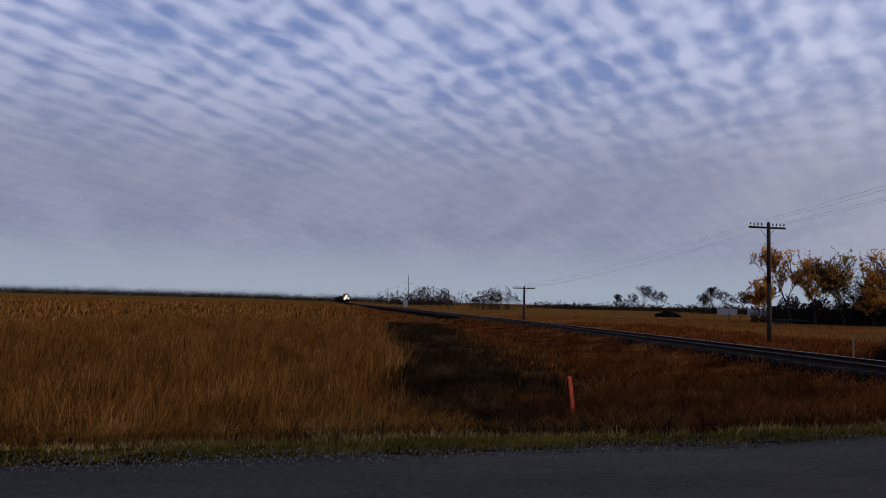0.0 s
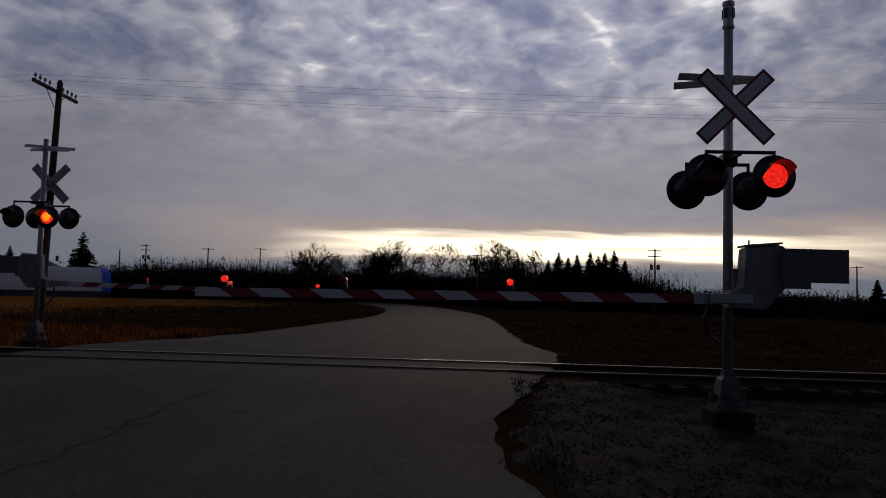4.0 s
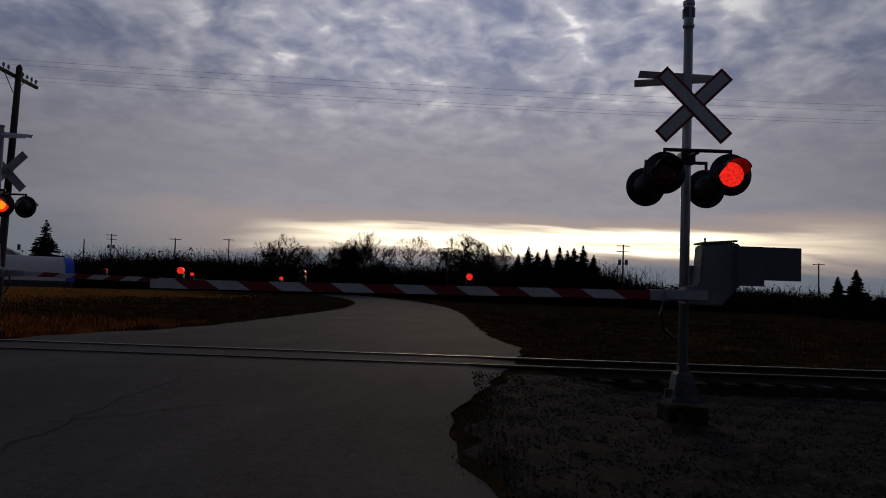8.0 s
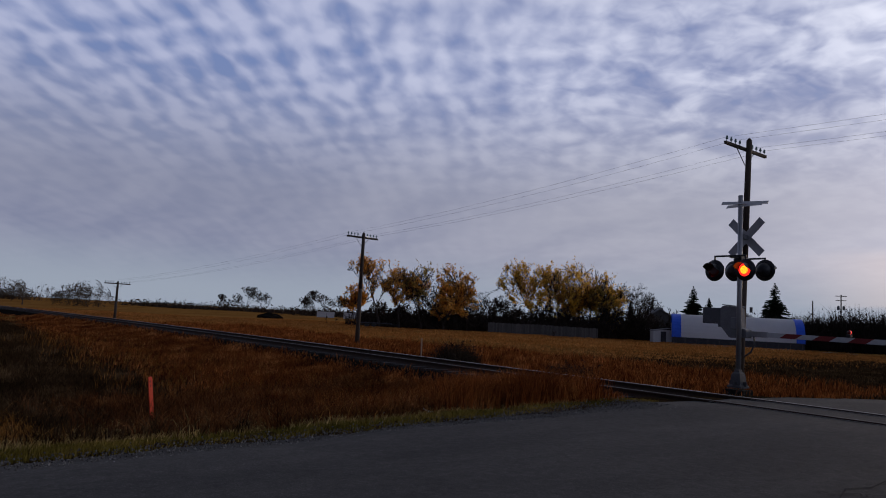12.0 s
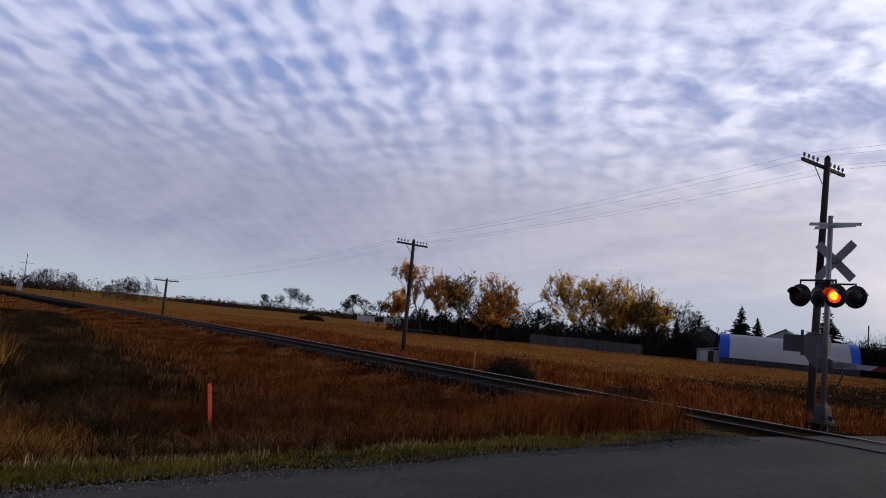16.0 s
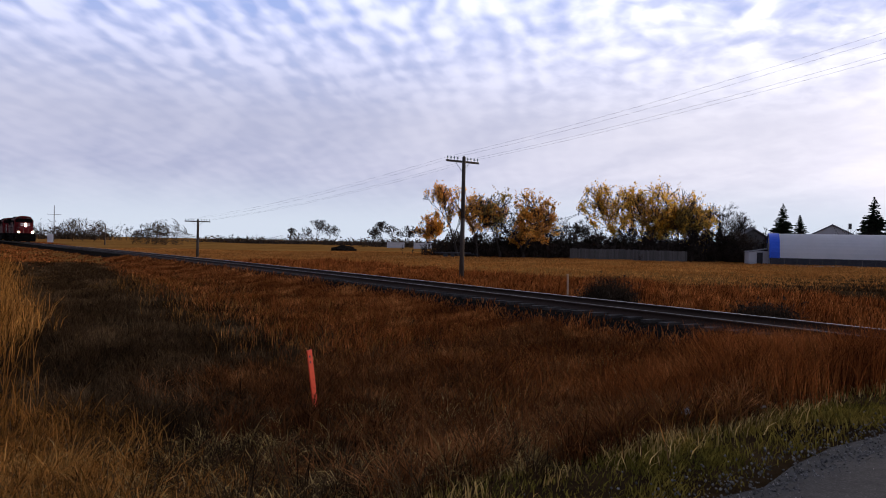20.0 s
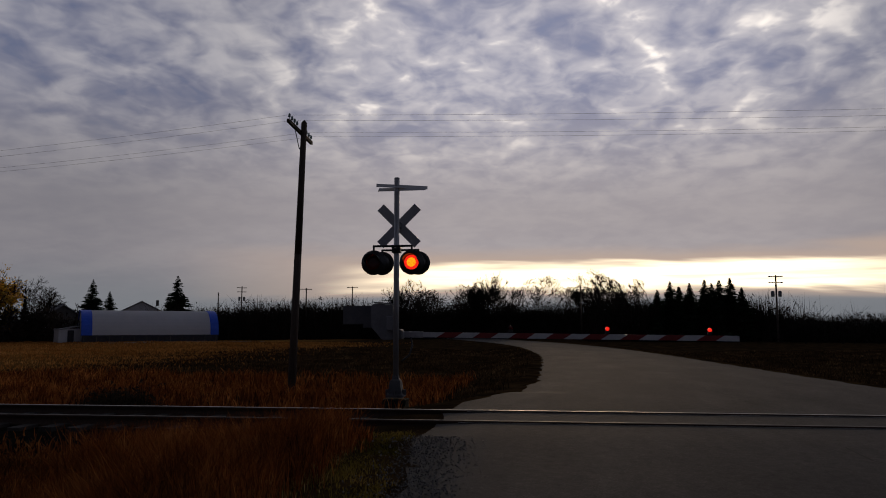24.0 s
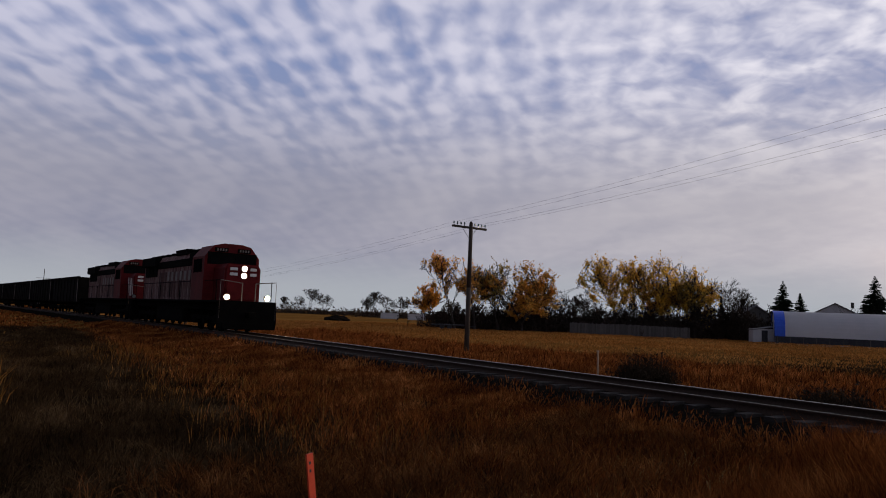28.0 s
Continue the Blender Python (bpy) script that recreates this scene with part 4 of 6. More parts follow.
def telegraph_pole(x, y, z0, top, arm, arms_z, turn, lean=0.0, r=0.15, pins=10, tip=0.0):
    p = thing("telegraph_pole", pose(x, y + (top - z0) * math.tan(radians(tip)), z0, tip, lean, turn), "tarred wooden telegraph pole with crossarm and glass insulators", "telegraph pole", "poles along the track")
    h = top - z0
    shaft = bmesh.new()
    rod(shaft, (0, 0, -0.3), (0, 0, h * 0.5), r, r * 0.86, 12)
    rod(shaft, (0, 0, h * 0.5), (0, 0, h), r * 0.86, r * 0.7, 12)
    rod(shaft, (0, 0, h), (0, 0, h + 0.10), r * 0.7, r * 0.15, 12)
    shade_smooth(part("shaft", shaft, M["pole"], p))
    for az in arms_z:
        part("crossarm", box(bmesh.new(), (0, r * 0.8, h - az), (arm, 0.10, 0.12), None, 0.012), M["pole"], p)
        br = bmesh.new()
        for s in (-1, 1):
            rod(br, (s * arm * 0.22, r * 0.9, h - az - 0.02), (0, r * 0.9, h - az - 0.62), 0.016, n=6)
        part("brace", br, M["steel_box"], p, "thin steel crossarm braces")
        for i in range(pins):
            u = -0.46 + 0.92 * i / (pins - 1)
            if abs(u) < 0.07:
                continue
            bm = bmesh.new()
            lathe(bm, Matrix.Translation((u * arm, r * 0.8, h - az + 0.06)), [(0.015, 0.0), (0.015, 0.08), (0.045, 0.09), (0.05, 0.13), (0.035, 0.17), (0.042, 0.19), (0.02, 0.22)], 8)
            part("insulator", bm, M["glass_green"], p, "greenish glass insulator")
    return p


POLES = [(27.6, -40.0, -0.8, 8.6), (27.5, 15.9, -0.7, 8.88), (25.73, 42.2, -0.7, 6.62), (22.3, 93.5, -0.8, 3.62)]
telegraph_pole(*POLES[0], 2.5, (0.35,), 3)
telegraph_pole(*POLES[1], 3.15, (0.35,), 3, tip=1.6)
telegraph_pole(*POLES[2], 2.45, (0.25,), 4)
telegraph_pole(*POLES[3], 3.0, (0.22,), 5, r=0.17)


def wires(a, b, arm_a, arm_b, drop_a, drop_b, sag):
    """The wires of one span between two poles, as one line."""
    span = thing("telegraph_wires", Matrix(), "thin sagging telegraph wires between two poles", "wires", "wire spans")
    for i in range(10):
        u = -0.46 + 0.92 * i / 9
        if abs(u) < 0.07 or i in (1, 3, 6, 8):
            continue
        bm = bmesh.new()
        pa = Vector((a[0] + u * arm_a, a[1] + 0.12, a[3] - drop_a + 0.22))
        pb = Vector((b[0] + u * arm_b, b[1] + 0.12, b[3] - drop_b + 0.22))
        pts = [pa.lerp(pb, k / 16) - Vector((0, 0, 4 * sag * (k / 16) * (1 - k / 16) * (0.9 + 0.05 * (i % 3)))) for k in range(17)]
        tube(bm, pts, 0.004, 4)
        part("wire", bm, M["wire"], span)


wires(POLES[0], POLES[1], 2.5, 3.15, 0.35, 0.35, 0.5)
wires(POLES[1], POLES[2], 3.15, 2.45, 0.35, 0.25, 0.25)
wires(POLES[2], POLES[3], 2.45, 3.0, 0.25, 0.22, 0.5)


def at(az, r, eye=(1.5, 3.0)):
    return eye[0] + r * math.sin(radians(az)), eye[1] + r * math.cos(radians(az))


def utility_pole(az, r, top_el, arms, gear=False, eye=(1.4, 0.0)):
    x, y = at(az, r, eye)
    z0 = float(ground_z(x, y))
    h = 1.33 + r * math.tan(radians(top_el)) - z0
    p = thing("utility_pole", pose(x, y, z0, 0, 0, 10 - az), "tall dark wooden utility pole on the horizon", "utility pole", "far utility poles")
    part("shaft", rod(bmesh.new(), (0, 0, -0.3), (0, 0, h), 0.16, 0.11, 10), M["pole"], p)
    for d, w in arms:
        part("crossarm", box(bmesh.new(), (0, 0.15, h - d), (w, 0.11, 0.13)), M["pole"], p)
    if gear:
        for s in (-0.5, 0.5):
            g = lathe(bmesh.new(), Matrix.Translation((s, 0, h - 3.2)), [(0.2, 0.0), (0.26, 0.06), (0.26, 0.75), (0.18, 0.85)], 12)
            part("transformer", g, M["steel_box"], p, "grey pole transformer")
    return p


utility_pole(63.4, 165, 2.55, (), eye=(1.3, 0.1))
utility_pole(65.1, 172, 3.02, ((0.3, 2.2), (1.2, 2.0)), True)
utility_pole(69.4, 147, 2.95, ((0.2, 2.2),))
utility_pole(73.2, 168, 3.10, ((0.2, 2.4),))
utility_pole(103.5, 117, 3.75, ((0.2, 2.0), (1.1, 2.0)), True)
utility_pole(116.9, 150, 2.6, ((0.2, 2.0),))
utility_pole(90.0, 130, 3.2, ((0.3, 1.8),))
utility_pole(3.75, 330, 2.05, ((3.6, 5.0),), eye=(1.2, 0.7))
utility_pole(2.15, 470, 1.05, ((1.0, 3.5),), eye=(1.2, 0.7))
utility_pole(2.9, 520, 0.85, ((1.0, 2.5),), eye=(1.2, 0.7))
utility_pole(6.9, 210, 0.75, (), eye=(1.2, 0.7))


def relay_case():
    x, y = at(3.55, 236, (1.2, 0.7))
    c = thing("relay_case", pose(x, y, -0.6, 0, 0, -4), "pale metal trackside relay case", "relay case")
    part("body", box(bmesh.new(), (0, 0, 1.1), (1.5, 1.2, 2.2), None, 0.05), M["siding"], c)
    part("roof", box(bmesh.new(), (0, 0, 2.26), (1.7, 1.4, 0.10), None, 0.02), M["siding"], c)
    part("door", box(bmesh.new(), (0, -0.62, 1.1), (0.9, 0.03, 1.8), None, 0.01), M["siding"], c)


relay_case()

# ---- stakes, posts and roadside clutter ----


def stake():
    s = thing("survey_stake", pose(5.60, 15.22, -1.06, -4, -6, 20), "orange painted wooden survey stake leaning in dry grass", "stake")
    bm = box(bmesh.new(), (0, 0, 0.46), (0.085, 0.022, 1.02), None, 0.004)
    part("board", bm, M["stake"], s)
    for z in (0.80, 0.88):
        part("mark", box(bmesh.new(), (-0.01, -0.0125, z), (0.022, 0.003, 0.03)), M["dark_board"], s, "dark hand-painted mark")


stake()


def marker_post(x, y, h, mat, label):
    z = float(ground_z(x, y))
    p = thing("marker_post", pose(x, y, z, 1, -2, 0), label, "post")
    part("shaft", box(bmesh.new(), (0, 0, h / 2 - 0.1), (0.05, 0.04, h + 0.2), None, 0.008), mat, p)
    part("cap", box(bmesh.new(), (0, 0, h + 0.01), (0.08, 0.06, 0.03), None, 0.005), mat, p)


marker_post(18.3, 24.3, 1.1, M["pale_wood"], "pale weathered wooden marker post beside the track")

# ---- farmyard beyond the track ----


def shelter():
    L = 20.6
    ang = math.degrees(math.atan2(-16.2, 12.4))
    s = thing("fabric_shelter", pose(116.2, 71.0, -0.95, 0, 0, ang), "long arched storage shelter in white tarp with blue tarp ends", "storage shelter")
    w = 4.2
    arch = [(w * math.cos(a) * (1.0 if math.sin(a) < 0.1 else 1.0), 1.15 + 3.95 * math.sin(a) ** 0.8) for a in [math.pi * i / 20 for i in range(21)]]
    outer = [(x, z) for x, z in arch]
    inner = [(x * 0.975, z - 0.10) for x, z in arch[::-1]]

    def shell(bm, a, b, grow=0.0):
        o = [(x * (1 + grow / w), z + grow) for x, z in outer] + [(x, z) for x, z in inner]
        m = Matrix(((0, 1, 0, 0), (1, 0, 0, 0), (0, 0, 1, 0), (0, 0, 0, 1)))
        return prism(bm, o, a, b, m)

    part("white_cover", shell(bmesh.new(), -L / 2 + 1.5, L / 2 - 1.3), M["tarp_white"], s, "white tarp cover")
    part("end_cover", shell(bmesh.new(), -L / 2, -L / 2 + 1.52, 0.05), M["tarp_blue"], s, "blue tarp end band")
    part("end_cover", shell(bmesh.new(), L / 2 - 1.32, L / 2, 0.05), M["tarp_blue"], s, "blue tarp end band")
    for side in (-1, 1):
        part("side_wall", box(bmesh.new(), (0, side * (w - 0.05), 0.58), (L - 0.2, 0.12, 1.2), None, 0.02), M["dark_board"], s, "dark lower side boards")
        for k in range(12):
            part("rib", box(bmesh.new(), (-L / 2 + 0.4 + k * (L - 0.8) / 11, side * (w + 0.04), 0.6), (0.10, 0.08, 1.2)), M["grey_board"], s)
    for end in (-1, 1):
        bm = bmesh.new()
        prism(bm, [(y, z - 0.02) for y, z in inner] , -0.04, 0.04, Matrix.Translation((end * (L / 2 - 0.2), 0, 0)) @ Matrix.Rotation(radians(90), 4, "Z"))
        part("end_wall", bm, M["siding"], s, "pale end wall")
        part("lower_wall", box(bmesh.new(), (end * (L / 2 - 0.2), 0, 0.58), (0.08, 2 * w - 0.2, 1.2)), M["siding"], s)
        d = part("door", box(bmesh.new(), (end * (L / 2 - 0.1), 0.2, 1.7), (0.08, 3.6, 3.4), None, 0.02), M["dark_board"], s, "dark grey end door")
        for y in (-1.75, 2.15):
            part("door_post", box(bmesh.new(), (end * (L / 2 - 0.04), y, 1.75), (0.12, 0.22, 3.5), None, 0.02), M["white_sheet"], d, "white door post")


shelter()


def house(az, r, width, depth, wall_h, ridge_h, turn, wall_mat, label, eye=(1.5, 5.4)):
    x, y = at(az, r, eye)
    z0 = float(ground_z(x, y)) - 0.05
    h = thing("house", pose(x, y, z0, 0, 0, turn), label, "house", "houses beyond the track")
    wall = bmesh.new()
    prism(wall, [(-width / 2, 0), (width / 2, 0), (width / 2, wall_h), (0, ridge_h), (-width / 2, wall_h)], -depth / 2, depth / 2)
    part("wall", wall, wall_mat, h)
    k = math.hypot(width / 2, ridge_h - wall_h)
    for s in (-1, 1):
        a = math.atan2(ridge_h - wall_h, width / 2)
        rot = Euler((0, s * a, 0)).to_matrix()
        c = (s * width / 4 * 1.05, 0, (wall_h + ridge_h) / 2 + 0.08)
        part("roof", box(bmesh.new(), c, (k + 0.6, depth + 0.8, 0.14), rot, 0.02), M["roof"], h)
    for s, wx in ((-1, -width * 0.25), (-1, width * 0.22), (1, 0.0)):
        win = part("window", box(bmesh.new(), (wx, s * (depth / 2 + 0.02), wall_h * 0.55), (1.2, 0.08, 1.1), None, 0.01), M["siding"], h)
        part("pane", box(bmesh.new(), (wx, s * (depth / 2 + 0.05), wall_h * 0.55), (1.0, 0.05, 0.9)), M["window"], win)
    part("door", box(bmesh.new(), (width * 0.02, -depth / 2 - 0.02, 1.0), (0.95, 0.06, 2.05), None, 0.01), M["dark_board"], h)
    part("chimney", box(bmesh.new(), (width * 0.2, depth * 0.2, ridge_h), (0.6, 0.6, 1.2), None, 0.02), M["grey_board"], h)
    return h


house(54.3, 150, 9.0, 10.0, 3.2, 6.0, -40, M["grey_board"], "brown-grey gabled house behind bare trees")
house(59.9, 175, 15.0, 9.0, 3.8, 7.7, -62, M["siding"], "pale gabled house behind the shelter")
house(124.6, 96, 11.0, 9.0, 2.4, 4.6, 60, M["grey_board"], "low grey house with a shallow roof", (1.1, 0.0))


def shed():
    x, y = at(55.75, 128, (2.5, 8.1))
    s = thing("shed", pose(x, y, -0.95, 0, 0, -40), "small white lean-to shed beside the shelter", "shed")
    part("wall", box(bmesh.new(), (0, 0, 1.1), (3.0, 2.6, 2.2), None, 0.03), M["siding"], s)
    part("roof", box(bmesh.new(), (0, 0, 2.3), (3.3, 2.9, 0.12), Euler((0, radians(-10), 0)).to_matrix(), 0.02), M["roof"], s)
    part("door", box(bmesh.new(), (0.2, -1.33, 1.0), (0.9, 0.06, 1.9)), M["dark_board"], s)


shed()


def board_fence():
    a, b = Vector((*at(42.2, 127, (2.5, 8.1)), 0)), Vector((103.5, 90.2, 0))
    f = thing("board_fence", Matrix(), "grey weathered board fence in front of trees", "fence")
    n = 72
    d = (b - a) / n
    ang = math.atan2(d.y, d.x)
    rot = Euler((0, 0, ang)).to_matrix()
    rnd = random.Random(8)
    mesh = None
    for i in range(n):
        p = a + d * (i + 0.5)
        if mesh is None:
            bm = box(bmesh.new(), (0, 0, 0.95), (d.length * 0.94, 0.03, 1.9), None, 0.006)
            ob = part("board", bm, M["grey_board"], f)
            mesh = ob.data
        else:
            ob = new("board", mesh)
            ob.parent = f
        ob.matrix_local = Matrix.Translation((p.x, p.y, float(ground_z(p.x, p.y)) + rnd.uniform(-0.12, 0.05))) @ rot.to_4x4()
    for i in range(0, n + 1, 8):
        p = a + d * i
        part("post", box(bmesh.new(), (p.x, p.y, float(ground_z(p.x, p.y)) + 0.9), (0.14, 0.14, 2.0), rot), M["grey_board"], f)


board_fence()


def mound():
    x, y = at(24.1, 180, (1.5, 5.4))
    bm = bmesh.new()
    bmesh.ops.create_icosphere(bm, subdivisions=4, radius=1.0)
    for v in bm.verts:
        n = noise.noise(v.co * 2.3) * 0.25 + noise.noise(v.co * 6) * 0.08
        v.co = Vector((v.co.x * 3.2, v.co.y * 2.4, max(v.co.z, -0.1) * 1.3)) * (1 + n)
    ob = part("dirt_mound", bm, M["ballast"])
    ob.location = (x, y, float(ground_z(x, y)))
    tagged(ob, "low mound of dark earth in the field", "dirt mound")


mound()


def pale_trailer(az, r):
    x, y = at(az, r, (1.5, 5.4))
    # a long pale trailer, simplified to a lidded box
    b = thing("storage_bin", pose(x, y, float(ground_z(x, y)), 0, 0, -az), "long pale boxy trailer at the field edge", "bin", "farm bins")
    part("body", box(bmesh.new(), (0, 0, 1.1), (6.8, 2.4, 2.2), None, 0.06), M["siding"], b)
    part("lid", box(bmesh.new(), (0, 0, 2.26), (7.0, 2.6, 0.12), None, 0.03), M["roof"], b)


pale_trailer(28.1, 285)
pale_trailer(30.2, 280)


def low_trailer():
    x, y = at(32.6, 122, (1.5, 5.4))
    t = thing("flat_trailer", pose(x, y, float(ground_z(x, y)), 0, 0, -35), "dark flat farm trailer parked under trees", "trailer")
    part("deck", box(bmesh.new(), (0, 0, 0.75), (6.0, 2.0, 0.18), None, 0.02), M["dark_board"], t)
    for sx in (-1.2, 0.0):
        for sy in (-0.9, 0.9):
            part("wheel", rod(bmesh.new(), (sx, sy - 0.1, 0.36), (sx, sy + 0.1, 0.36), 0.36, n=16), M["black"], t)
    part("drawbar", box(bmesh.new(), (3.5, 0, 0.6), (1.4, 0.12, 0.12)), M["dark_board"], t)


low_trailer()


def yard():
    """Packed gravel in front of the shelter, an irregular patch on the ground."""
    xs, us = np.linspace(-16, 16, 60), np.linspace(0, 1, 14)
    gx, gu = np.meshgrid(xs, us, indexing="ij")
    gy = -6.5 - 9.0 * gu * (1 - (gx / 18) ** 2) + 0.6 * np.sin(gx * 0.9) * gu
    d, n = np.array([0.608, -0.794]), np.array([0.794, 0.608])
    px, py = 114.0 + gx * d[0] + gy * n[0], 69.0 + gx * d[1] + gy * n[1]
    pz = ground_z(px, py) + 0.06
    ob = big_mesh("gravel_yard", np.stack([px, py, pz], -1).reshape(-1, 3), grid_faces(60, 14), M["yard"], True)
    tagged(ob, "pale packed gravel yard in front of the shelter", "yard", kind="structure")


yard()


def litter(x, y, turn, lift):
    z = float(ground_z(x, y)) + lift
    bm = bmesh.new()
    bmesh.ops.create_grid(bm, x_segments=6, y_segments=5, size=0.5)
    for v in bm.verts:
        v.co = Vector((v.co.x * 0.17, v.co.y * 0.10, 0.05 * noise.noise(v.co * 7) + 0.02))
    bmesh.ops.solidify(bm, geom=bm.faces[:], thickness=0.004)
    ob = part("paper_litter", bm, M["litter"])
    ob.matrix_world = pose(x, y, z, 12, -8, turn)
    tagged(ob, "crumpled pale scrap of litter in the grass", "litter", "roadside litter")


litter(8.02, 10.80, 30, 0.16)
litter(8.6, 10.33, 110, 0.10)

# ---- trees ----


def limb_mesh(name, segs, mat, parent, least=0.012):
    vs, fs, n0 = [], [], 0
    for a, b, r0, r1, level in segs:
        k = 6 if level < 2 else 3
        d = (b - a).normalized()
        u = d.orthogonal().normalized()
        w = d.cross(u)
        for p, r in ((a, max(r0, least)), (b, max(r1, least * 0.8))):
            for i in range(k):
                t = 2 * math.pi * i / k
                vs.append(p + u * (r * math.cos(t)) + w * (r * math.sin(t)))
        for i in range(k):
            fs.append((n0 + i, n0 + (i + 1) % k, n0 + k + (i + 1) % k, n0 + k + i))
        n0 += 2 * k
    ob = big_mesh(name, np.array([tuple(v) for v in vs]), np.array(fs), mat, True)
    ob.parent = parent
    return ob


def leaf_mesh(name, centres, size, mat, parent, seed, squash=1.0):
    """Many small leaves, each a bent quad, round the given points."""
    rng = np.random.default_rng(seed)
    c = np.asarray(centres, float)
    n = len(c)
    a, b = rng.normal(size=(n, 3)), rng.normal(size=(n, 3))
    a /= np.linalg.norm(a, axis=1, keepdims=True)
    b -= a * (a * b).sum(1, keepdims=True)
    b /= np.linalg.norm(b, axis=1, keepdims=True)
    s = (size * rng.uniform(0.6, 1.4, n))[:, None]
    v = np.stack([c - a * s, c + b * s * 0.55, c + a * s, c - b * s * 0.55], 1).reshape(-1, 3)
    f = np.arange(4 * n).reshape(n, 4)
    ob = big_mesh(name, v, f, mat)
    ob.parent = parent
    return ob


def crown_limbs(rnd, height, fork, levels, angle, lean=(0, 0), kids=(2, 3), twigs=0):
    """A trunk that forks into rising limbs, each forking again: (a, b, r0, r1, level) and the twig ends."""
    segs, ends = [], []

    def turned(d, a):
        side = d.cross(Vector((rnd.gauss(0, 1), rnd.gauss(0, 1), rnd.gauss(0, 1)))).normalized()
        return (d * math.cos(a) + side * math.sin(a)).normalized()

    def grow(p, d, length, r, level):
        n = 3
        for i in range(n):
            q = p + d * (length / n)
            r1 = r * 0.87
            segs.append((p.copy(), q.copy(), r, r1, level))
            p, r = q, r1
            d = (d + Vector((rnd.gauss(0, 0.11), rnd.gauss(0, 0.11), rnd.gauss(0.03, 0.06)))).normalized()
            if level and i == 1 and rnd.random() < 0.45 and level < levels:
                grow(p, (turned(d, angle * 1.5) + Vector((0, 0, 0.1))).normalized(), length * 0.55, r * 0.5, level + 1)
        if level == levels:
            ends.append(p.copy())
            for _ in range(twigs):
                segs.append((p.copy(), p + turned(d, radians(55) * rnd.random()) * length * rnd.uniform(0.4, 0.9), r * 0.7, r * 0.4, level + 1))
            return
        for _ in range(rnd.randint(*kids) + (1 if level == 0 else 0)):
            nd = (turned(d, angle * rnd.uniform(0.6, 1.35)) + Vector((0, 0, 0.02 if level else 0.05))).normalized()
            grow(p, nd, length * rnd.uniform(0.70, 0.92) if level else height * 0.30 * rnd.uniform(0.8, 1.2), r * 0.62, level + 1)

    grow(Vector((0, 0, -0.2)), Vector((lean[0], lean[1], 1)).normalized(), height * fork, height * 0.021, 0)
    k = height / max(b.z for _, b, *_ in segs)
    centre, reach = Vector((lean[0] * height * 0.5, lean[1] * height * 0.5, height * 0.58)) / k, height / k

    def held(p):
        """Draws what reaches far out back into a rounded crown."""
        q = (p - centre) / reach
        d = math.hypot(q.x / 0.46, q.y / 0.46, q.z / 0.42) if q.z > -0.1 else 0.0
        return centre + q * ((0.65 + 0.35 * math.tanh((d - 0.65) / 0.35)) / d) * reach if d > 0.65 else p

    segs = [(held(a), held(b), r0, r1, l) for a, b, r0, r1, l in segs]
    ends = [held(e) for e in ends]
    k = height / max(b.z for _, b, *_ in segs)
    return [(a * k, b * k, r0, r1, l) for a, b, r0, r1, l in segs], [e * k for e in ends]


def autumn_tree(x, y, height, seed, leaf, full, label, lean=(0, 0), fork=0.3, angle=32):
    """A tree that has kept its leaves in clumps at the ends of its limbs; full is the share of clumps left."""
    rnd = random.Random(seed)
    t = thing("tree", pose(x, y, float(ground_z(x, y)), 0, 0, 0), label, "tree", "autumn trees")
    segs, ends = crown_limbs(rnd, height, fork, 5, radians(angle), lean, twigs=2)
    ends += [b for _, b, _, _, l in segs if (l >= 4 and rnd.random() < 0.35) or (l == 3 and b.z < height * 0.6 and rnd.random() < 0.8)]
    limb_mesh("trunk", segs, M["bark"], t, 0.042)
    rng = np.random.default_rng(seed)
    e = np.array([tuple(p) for p in ends])
    gap = np.array([noise.noise(Vector(p) * (3.4 / height * 1.4) + Vector((seed, 0, 0))) for p in e])
    e = e[(gap > np.quantile(gap, 1 - 0.86 * full)) | (rng.random(len(e)) < 0.10)]
    # leaves stand along short rising shoots
    per = rng.integers(3, 17, len(e))
    k = np.repeat(np.arange(len(e)), per)
    out = e - np.array([lean[0] * height * 0.5, lean[1] * height * 0.5, height * 0.35])
    out = out / np.linalg.norm(out, axis=1, keepdims=True) * 0.8 + rng.normal(size=(len(e), 3)) * 0.35 + np.array([0, 0, 0.45])
    along = out * (rng.uniform(0.02, 0.085, (len(e), 1)) * height)
    c = e[k] + along[k] * rng.uniform(-0.35, 1.0, (len(k), 1)) + rng.normal(size=(len(k), 3)) * (0.0125 * height)
    leaf_mesh("crown", c, 0.175, leaf, t, seed)
    return t


def bare_tree(x, y, height, seed, label, fork=0.2, angle=30, least=0.03, levels=5, twigs=5, mat="twig"):
    rnd = random.Random(seed)
    t = thing("bare_tree", pose(x, y, float(ground_z(x, y)), 0, 0, rnd.uniform(0, 360)), label, "tree", "bare trees")
    segs, _ = crown_limbs(rnd, height, fork, levels, radians(angle), twigs=twigs)
    limb_mesh("trunk", segs, M[mat], t, least)
    return t


